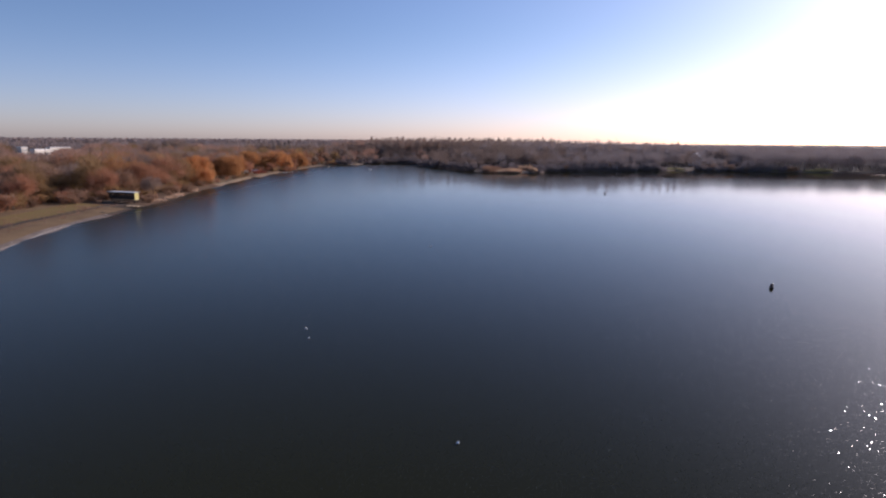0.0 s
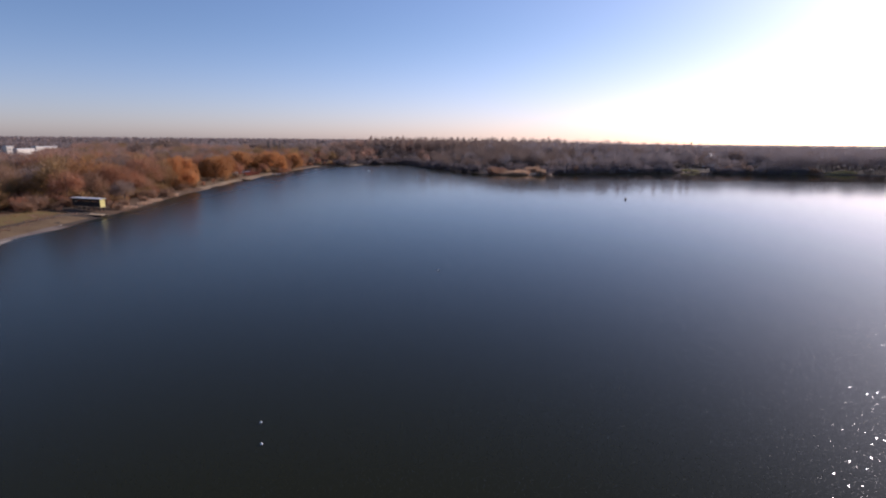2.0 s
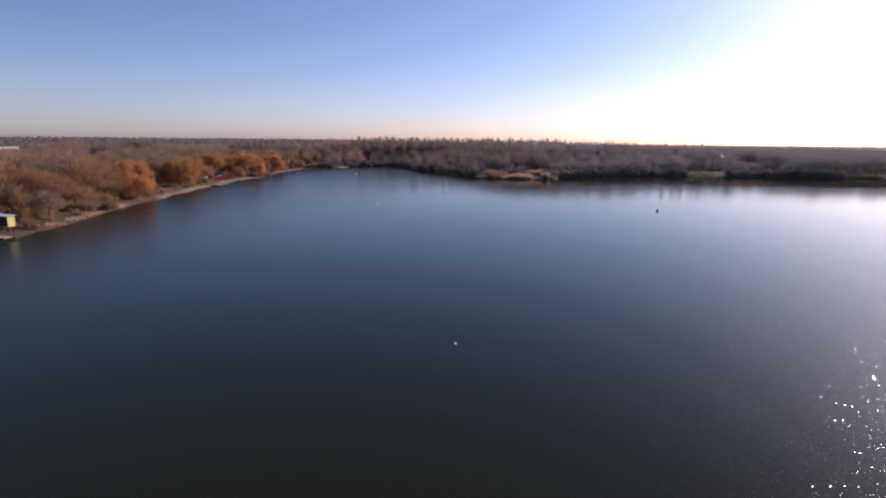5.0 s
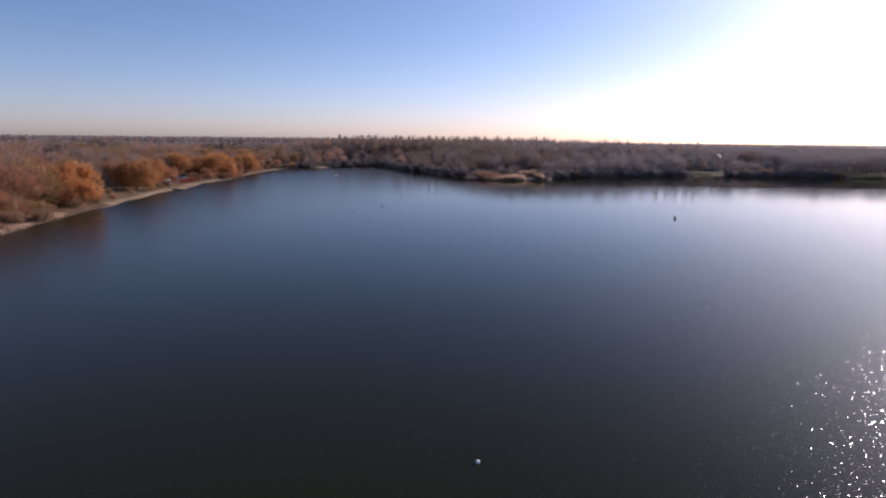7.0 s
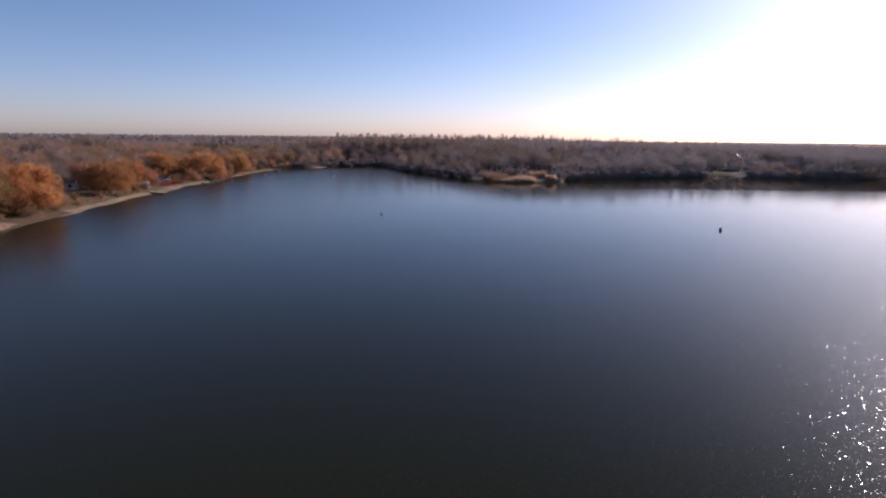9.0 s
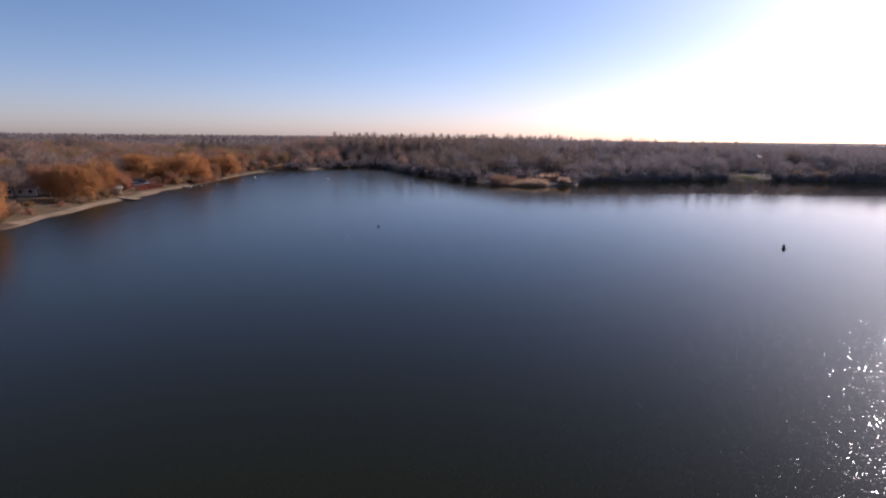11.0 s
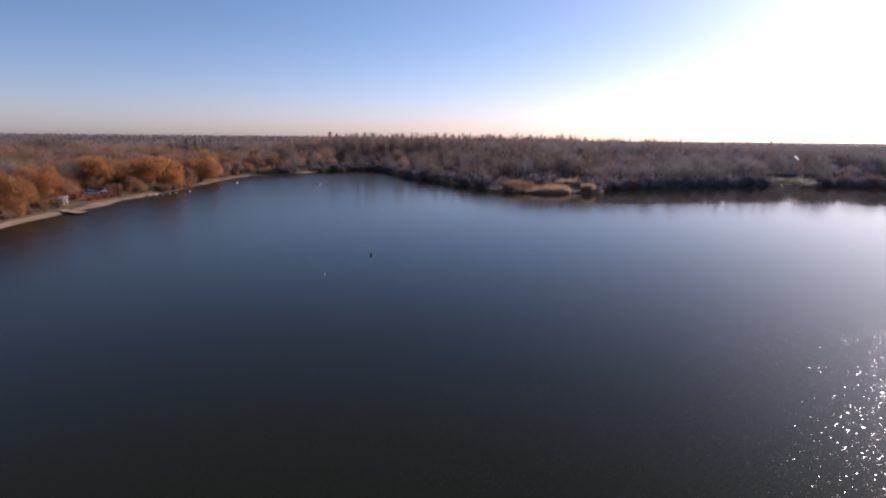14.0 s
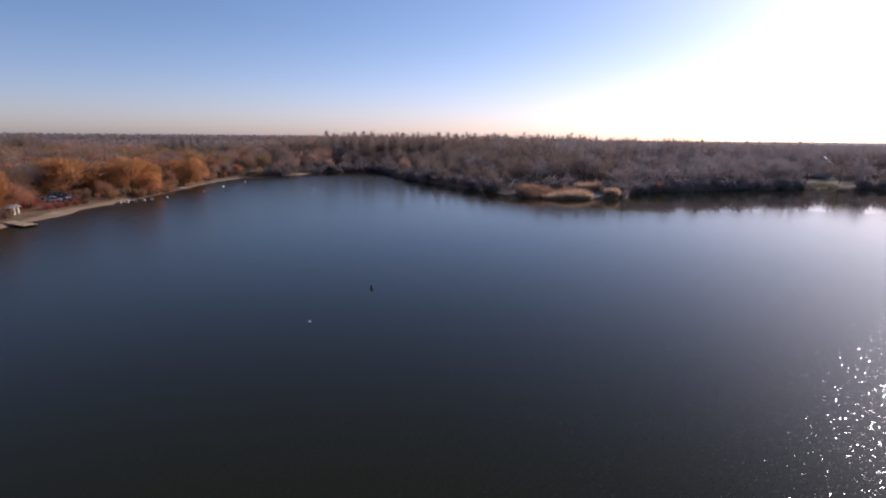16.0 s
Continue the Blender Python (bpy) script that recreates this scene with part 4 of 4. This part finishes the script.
# ---- bird hide ----
def bird_hide():
    L, W, floor_z, top = 10.2, 1.4, 1.7, 3.85
    ax, ay, bx, by = -102.4, 168.9, -93.0, 165.7
    rz = math.degrees(math.atan2(by - ay, bx - ax))
    ob = thing("bird_hide", ((ax + bx) / 2, (ay + by) / 2, 0), "long dark timber bird hide with pale yellow end wall", "hide", rz=rz)
    part("floor", box((L, W, 0.16), (0, W / 2, floor_z), 0.02), M_PLANK, ob)
    for i in range(14):
        z = floor_z + 0.16 + i * 0.19
        if z > top - 0.15:
            break
        if i in (6, 7):
            for k in range(4):
                part("board", box((0.5, 0.05, 0.18), (-L / 2 + 0.3 + k * (L - 0.6) / 3, 0.02, z), 0.01), M_DARKWOOD, ob)
            continue
        part("board", box((L, 0.05, 0.18), (0, 0.015 * (i % 2), z), 0.012), M_DARKWOOD, ob)
        part("board", box((L, 0.05, 0.18), (0, W, z), 0.012), M_DARKWOOD, ob)
    part("end_wall", box((0.08, W + 0.1, top - floor_z + 0.1), (L / 2, W / 2, (top + floor_z) / 2), 0.01), M_PALEWOOD, ob, "pale yellow painted end wall")
    part("end_wall", box((0.08, W + 0.1, top - floor_z), (-L / 2, W / 2, (top + floor_z) / 2), 0.01), M_DARKWOOD, ob)
    part("roof", box((L + 0.7, W + 0.7, 0.1), (0, W / 2, top + 0.1), 0.02, Matrix.Rotation(radians(1.5), 4, "X")), M_ROOFING, ob, "light grey felt roof")
    part("fascia", box((L + 0.7, 0.05, 0.14), (0, -0.4, top + 0.08), 0.01), M_ROOFING, ob)
    for k in range(6):
        for y in (0.15, W - 0.15):
            part("post", cyl(0.12, 0.11, floor_z + 0.9, (-L / 2 + 0.4 + k * (L - 0.8) / 5, y, -0.9), 8), M_DARKWOOD, ob)
    for k in range(5):
        x = -L / 2 + 0.4 + (k + 0.5) * (L - 0.8) / 5
        part("brace", box((2.6, 0.06, 0.12), (x, 0.1, 1.1), 0.01, Matrix.Rotation(radians(28), 4, "Y")), M_DARKWOOD, ob)
    return ob


bird_hide()


def jetty(at, rz, length, width, deck, label, planks=24):
    """A timber landing stage: planks across, bearers and piles."""
    ob = thing("jetty", (at[0], at[1], 0), label, "jetty", rz=rz)
    plank = box((length / planks * 0.93, width, 0.07), (0, 0, 0), 0.008)
    me = bpy.data.meshes.new("plank")
    plank.to_mesh(me)
    plank.free()
    me.materials.append(M_PLANK)
    for i in range(planks):
        child("plank", me, ob, m=pose((i + 0.5) * length / planks, 0, deck + 0.01 * math.sin(i * 2.7), 0, 0, 0.5 * math.sin(i * 5.1)))
    for y in (-width / 2 + 0.25, width / 2 - 0.25):
        part("bearer", box((length, 0.16, 0.2), (length / 2, y, deck - 0.14), 0.01), M_DARKWOOD, ob)
        for k in range(4):
            part("pile", cyl(0.13, 0.12, deck + 1.7, (0.4 + k * (length - 0.8) / 3, y * 1.03, -1.5), 8), M_DARKWOOD, ob)
    part("edge_board", box((length, 0.06, 0.3), (length / 2, -width / 2 - 0.03, deck - 0.1), 0.01), M_DARKWOOD, ob)
    return ob


jetty((-104.4, 295.8), -30.5, 11.0, 3.2, 0.42, "weathered timber landing stage reaching out from the beach")
jetty((-100.3, 163.3), -18, 13.0, 2.4, 0.5, "dark low timber staging below the bird hide", 26)


# ---- boats ----
def boat_meshes():
    secs = [(-1.7, 0.58, 0.0, 0.5), (-1.2, 0.66, -0.08, 0.47), (-0.3, 0.72, -0.12, 0.45), (0.6, 0.64, -0.1, 0.5), (1.3, 0.38, -0.02, 0.6), (1.85, 0.04, 0.16, 0.72)]
    prof = [(-1, 1), (-0.93, 0.5), (-0.6, 0.1), (0, 0), (0.6, 0.1), (0.93, 0.5), (1, 1)]

    def shell(inset, lift):
        return [[(x, w * (1 - inset) * a, k + (h - k) * b * 1.0 + lift * (1 - b)) for a, b in prof] for x, w, k, h in secs]

    bm = bmesh.new()
    outer = [[bm.verts.new(p) for p in row] for row in shell(0.0, 0.0)]
    inner = [[bm.verts.new(p) for p in row] for row in shell(0.1, 0.08)]
    for grid, flip in ((outer, False), (inner, True)):
        for r0, r1 in zip(grid, grid[1:]):
            for i in range(len(prof) - 1):
                f = [r0[i], r0[i + 1], r1[i + 1], r1[i]]
                bm.faces.new(f[::-1] if flip else f)
    for r0, r1, q0, q1 in zip(outer, outer[1:], inner, inner[1:]):
        bm.faces.new([r0[0], r1[0], q1[0], q0[0]])
        bm.faces.new([r0[-1], q0[-1], q1[-1], r1[-1]])
    for row, other in ((outer[0], inner[0]), (outer[-1], inner[-1])):
        for i in range(len(prof) - 1):
            bm.faces.new([row[i], other[i], other[i + 1], row[i + 1]])
    bmesh.ops.recalc_face_normals(bm, faces=bm.faces)
    return bm


def make_boat():
    ob = new("rowing_boat")
    part("hull", boat_meshes(), M_GELCOAT, ob)
    part("thwart", box((0.28, 1.12, 0.05), (-0.7, 0, 0.3), 0.01), M_PLANK, ob)
    part("thwart", box((0.28, 1.1, 0.05), (0.4, 0, 0.32), 0.01), M_PLANK, ob)
    part("stern_seat", box((0.36, 1.0, 0.05), (-1.42, 0, 0.32), 0.01), M_PLANK, ob)
    part("foredeck", box((0.5, 0.42, 0.04), (1.38, 0, 0.56), 0.01), M_GELCOAT, ob)
    # white cover added so that the boat catches the sun from above
    cover = bmesh.new()
    rows = [[cover.verts.new((x, w * u, z + 0.2 * (1 - u * u))) for u in (-1, -0.5, 0, 0.5, 1)] for x, w, z in ((-1.6, 0.55, 0.5), (-0.9, 0.68, 0.48), (-0.1, 0.71, 0.48), (0.6, 0.63, 0.52), (1.2, 0.42, 0.6))]
    for r0, r1 in zip(rows, rows[1:]):
        for k in range(4):
            cover.faces.new([r0[k], r1[k], r1[k + 1], r0[k + 1]])
    bmesh.ops.solidify(cover, geom=cover.faces[:], thickness=0.03)
    part("cover", cover, M_GELCOAT, ob, "white cover added to brighten the boat in the sun")
    return tagged(ob, "small white rowing boat moored near the shore", "boat", "moored boats")


boat = make_boat()
BOATS = [(-98.3, 334.0, 118, 0.8), (-97.0, 336.2, 110, 0.75), (-95.6, 338.2, 122, 0.8), (-94.3, 340.6, 114, 0.75), (-93.0, 343.0, 120, 0.75), (-90.6, 348.5, 112, 0.7), (-85.9, 368.1, 115, 0.7),
         (-86.2, 388.7, 100, 0.7), (-84.2, 411.0, 108, 0.7), (-49.3, 380.3, 60, 0.65)]
for i, (x, y, a, s) in enumerate(BOATS):
    m = pose(x, y, 0.02, 0, 0, a) @ Matrix.Diagonal((s, s * 0.9, s, 1))
    if i == 0:
        boat.matrix_basis = m
    else:
        other = copy_thing(boat, pose(x, y, 0.0, 0, 0, a))
        other.matrix_basis = m


# ---- buoys ----
def lathe(rows, sides=14):
    bm = bmesh.new()
    rings = [[bm.verts.new((r * math.cos(2 * math.pi * i / sides), r * math.sin(2 * math.pi * i / sides), z)) for i in range(sides)] for r, z in rows]
    for a, b in zip(rings, rings[1:]):
        for i in range(sides):
            bm.faces.new([a[i], a[(i + 1) % sides], b[(i + 1) % sides], b[i]])
    bm.faces.new(rings[0][::-1])
    bm.faces.new(rings[-1])
    return bm


def buoy(x, y, size, dark, tilt):
    ob = thing("buoy", (x, y, 0), "dark two-part marker buoy floating on the lake" if dark else "small white mooring buoy with dark waterline", "buoy", "buoys on the lake")
    ob.matrix_basis = pose(x, y, 0, tilt, tilt * 0.5, 40 * x) @ Matrix.Diagonal((size, size, size, 1))
    if dark:
        part("float", lathe([(0.12, -0.25), (0.34, -0.12), (0.4, 0.1), (0.38, 0.32), (0.26, 0.42), (0.14, 0.46)]), M_BUOY_DARK, ob)
        part("topmark", lathe([(0.16, 0.44), (0.3, 0.5), (0.33, 0.62), (0.27, 0.76), (0.1, 0.82)]), M_BUOY_DARK, ob)
    else:
        part("float", lathe([(0.1, -0.2), (0.26, -0.08), (0.3, 0.12), (0.22, 0.34), (0.1, 0.48), (0.05, 0.52)]), M_BUOY_WHITE, ob)
        part("band", lathe([(0.285, -0.03), (0.31, 0.0), (0.315, 0.06), (0.3, 0.09)]), M_BUOY_DARK, ob, "dark weed-stained band")
    part("ring", lathe([(0.03, 0.81 if dark else 0.5), (0.07, 0.85 if dark else 0.55), (0.03, 0.9 if dark else 0.6)], 8), M_STEEL, ob)


for x, y, size, dark, tilt in ((47.1, 73.9, 0.72, True, 4), (64.6, 212.3, 0.85, True, -3), (-13.65, 56.1, 0.3, False, 10), (-12.7, 53.3, 0.28, False, -8), (-1.25, 103.0, 0.5, False, 25),
                               (-15.2, 238.3, 0.55, True, 5), (-21.0, 224.4, 0.5, False, 14), (2.0, 33.8, 0.36, False, 25), (-48.4, 379.2, 1.2, False, 5)):
    buoy(x, y, size, dark, tilt)


# ---- cars ----
def make_car(paint, label):
    ob = new("car")
    bm = box((4.2, 1.75, 0.62), (0, 0, 0.62), 0.12)
    body = part("body", bm, paint, ob)
    cab = bmesh.new()
    bmesh.ops.create_cube(cab, size=1)
    for v in cab.verts:
        top = v.co.z > 0
        v.co = Vector((v.co.x * (1.7 if top else 2.6) - 0.2, v.co.y * (1.3 if top else 1.62), 1.15 + (0.28 if top else -0.26)))
    bmesh.ops.bevel(cab, geom=cab.edges[:], offset=0.06, segments=2, affect="EDGES", profile=0.6)
    part("cabin", cab, M_GLASS, ob, "dark glazed cabin")
    part("roof", box((1.72, 1.3, 0.06), (-0.2, 0, 1.44), 0.03), paint, ob)
    for x in (-1.3, 1.3):
        for y in (-0.82, 0.82):
            w = cyl(0.32, 0.32, 0.2, (0, 0, -0.1), 16)
            bmesh.ops.transform(w, matrix=Matrix.Translation((x, y, 0.32)) @ Matrix.Rotation(radians(90), 4, "X"), verts=w.verts)
            part("wheel", w, M_RUBBER, ob)
    for y in (-0.6, 0.6):
        part("headlight", box((0.06, 0.34, 0.14), (2.09, y, 0.74), 0.02), M_GELCOAT, body)
        part("bumper_light", box((0.06, 0.26, 0.14), (-2.09, y, 0.78), 0.02), M_RED, body)
    return tagged(ob, label, "car", "cars parked under the willows")


for (x, y, a), paint, label in zip(((-121.5, 341, 20), (-122, 334, 28), (-127, 424, 65), (-118.5, 455, 70)), (CAR_PAINTS[0], CAR_PAINTS[3], CAR_PAINTS[0], CAR_PAINTS[0]),
                                   ("white parked car glinting behind the willows", "silver parked car behind the willows",
                                    "white parked car in a gap between far willows", "white parked car beyond the last willow")):
    car = make_car(paint, label)
    car.matrix_basis = pose(x, y, ground_z(x, y) + 0.07, 0, 0, a)


def make_van(paint, label):
    ob = new("van")
    bm = bmesh.new()
    bmesh.ops.create_cube(bm, size=1)
    for v in bm.verts:
        high, nose = v.co.z > 0, v.co.x > 0
        v.co = Vector((v.co.x * 5.0 - (0.75 if high and nose else 0), v.co.y * (1.7 if high else 1.95), 1.32 + v.co.z * 1.9))
    bmesh.ops.bevel(bm, geom=bm.edges[:], offset=0.12, segments=2, affect="EDGES", profile=0.6)
    body = part("body", bm, paint, ob)
    for y in (-1, 1):
        for x in (-1.5, -0.2, 1.1):
            part("side_window", box((1.05, 0.06, 0.6), (x, y * 0.9, 1.72), 0.03, Matrix.Rotation(radians(4 * y), 4, "X")), M_GLASS, body)
    part("windscreen", box((0.06, 1.4, 0.75), (1.98, 0, 1.68), 0.03, Matrix.Rotation(radians(-21), 4, "Y")), M_GLASS, body)
    part("roof_rack", box((2.6, 1.3, 0.08), (-0.5, 0, 2.32), 0.03), M_STEEL, ob)
    for x in (-1.5, 1.5):
        for y in (-0.88, 0.88):
            w = cyl(0.34, 0.34, 0.22, (0, 0, -0.11), 16)
            bmesh.ops.transform(w, matrix=Matrix.Translation((x, y, 0.34)) @ Matrix.Rotation(radians(90), 4, "X"), verts=w.verts)
            part("wheel", w, M_RUBBER, ob)
    return tagged(ob, label, "van", "cars parked under the willows")


van = make_van(CAR_PAINTS[2], "dark blue van parked in front of a willow")
van.matrix_basis = pose(-117.0, 335.5, ground_z(-117, 335.5) + 0.07, 0, 0, 35)
# pale paint on both cars stands in for sun glints beside the van
for (x, y, a), paint, label in zip(((-113.4, 336.5, 50), (-114.5, 329.5, 20)), (CAR_PAINTS[3], CAR_PAINTS[0]), ("parked car with dark windows, painted pale for a sun glint, beside the van", "parked car painted white for a sun glint, beside the van")):
    car = make_car(paint, label)
    car.matrix_basis = pose(x, y, ground_z(x, y) + 0.07, 0, 0, a)


# ---- buildings ----
def house(name, x, y, rz, L, W, eaves, ridge, wall_mat, roof_mat, label, windows=3, storeys=1, base=None):
    """A gabled house: walls with window openings as recessed frames and panes, a roof of two thick slopes, a door."""
    z0 = ground_z(x, y) if base is None else base
    ob = thing(name, (x, y, z0 - 0.1), label, "building", rz=rz)
    bm = bmesh.new()
    pts = [(-W / 2, 0), (W / 2, 0), (W / 2, eaves), (0, ridge - 0.1), (-W / 2, eaves)]
    a = [bm.verts.new((-L / 2, u, v)) for u, v in pts]
    b = [bm.verts.new((L / 2, u, v)) for u, v in pts]
    bm.faces.new(a[::-1])
    bm.faces.new(b)
    for i in range(5):
        j = (i + 1) % 5
        bm.faces.new([a[i], a[j], b[j], b[i]])
    bmesh.ops.recalc_face_normals(bm, faces=bm.faces)
    part("wall", bm, wall_mat, ob)
    run = math.hypot(W / 2, ridge - eaves) + 0.4
    ang = math.atan2(ridge - eaves, W / 2)
    for side in (-1, 1):
        c = Vector((0, side * (W / 4 + 0.15 * math.cos(ang)), (ridge + eaves) / 2 + 0.02))
        part("roof", box((L + 0.7, run, 0.18), c, 0.02, Matrix.Rotation(-side * ang, 4, "X")), roof_mat, ob)
    for s in range(storeys):
        z = 1.5 + s * 2.8
        for k in range(windows):
            u = -L / 2 + (k + 0.5) * L / windows
            for side in (-1, 1):
                w = part("window", box((1.2, 0.1, 1.25), (u, side * (W / 2 + 0.02), z), 0.02), M_GELCOAT, ob, "white window frame")
                part("pane", box((1.0, 0.06, 1.05), (u, side * (W / 2 + 0.06), z)), M_GLASS, w)
    part("door", box((0.08, 0.95, 2.05), (L / 2 + 0.03, 0, 1.05), 0.02), M_DARKWOOD, ob)
    return ob


def block(name, x, y, rz, L, W, H, label, cols, rows):
    """A flat-roofed white building with rows of windows."""
    ob = thing(name, (x, y, 0.8), label, "building", rz=rz)
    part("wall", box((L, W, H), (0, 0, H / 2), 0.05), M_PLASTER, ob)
    part("parapet", box((L + 0.3, W + 0.3, 0.5), (0, 0, H + 0.2), 0.05), M_ROOFING, ob)
    for r in range(rows):
        for c in range(cols):
            u, z = -L / 2 + (c + 0.5) * L / cols, 1.8 + r * (H - 1.2) / rows
            w = part("window", box((1.3, 0.12, 1.1), (u, -W / 2 - 0.03, z), 0.02), M_GELCOAT, ob)
            part("pane", box((1.0, 0.06, 0.8), (u, -W / 2 - 0.08, z)), M_GLASS, w)
    return ob


block("apartment_building", -310.5, 427.3, 82, 15, 4, 10.8, "white flat-roofed apartment block above the bare trees", 4, 2)
block("apartment_building", -347, 499.6, 75, 20, 5, 11.4, "long white flat-roofed building behind the wood", 7, 1)
block("apartment_building", -398.5, 524, 70, 6, 6, 11.0, "small white building far behind the wood", 3, 3)
house("house", 206, 443.5, 50, 8, 8.0, 6.2, 10.2, M_SLATE, M_SLATE, "house with pale sunlit tiled roof among trees", 3, 2)
house("house", 231, 466, 50, 6, 6.0, 4.0, 6.8, M_SLATE, M_SLATE, "smaller house with pale tiled roof among trees", 2, 1)
house("cottage", -109.6, 304.0, 12, 4.2, 3.2, 1.9, 2.5, M_CREAM, M_SLATE, "small cream hut among the lakeside bushes", 2, 1)
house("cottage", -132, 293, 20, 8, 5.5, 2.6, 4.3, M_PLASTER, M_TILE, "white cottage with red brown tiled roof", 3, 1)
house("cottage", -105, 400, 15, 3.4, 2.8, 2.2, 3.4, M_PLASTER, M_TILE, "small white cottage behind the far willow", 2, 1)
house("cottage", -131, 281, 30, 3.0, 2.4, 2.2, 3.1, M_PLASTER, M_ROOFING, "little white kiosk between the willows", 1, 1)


def post_sign(x, y, h):
    ob = thing("sign", (x, y, ground_z(x, y)), "white board on a steel post by the water", "sign")
    part("post", cyl(0.06, 0.06, h, (0, 0, -0.3), 8), M_STEEL, ob)
    part("board", box((1.0, 0.05, 0.8), (0, -0.07, h - 0.75), 0.01), M_GELCOAT, ob)


# notice boards at the landing places
post_sign(-41, 497.5, 3.0)
post_sign(-60, 481, 2.4)
post_sign(124, 384.5, 2.4)
post_sign(152, 389.5, 2.2)
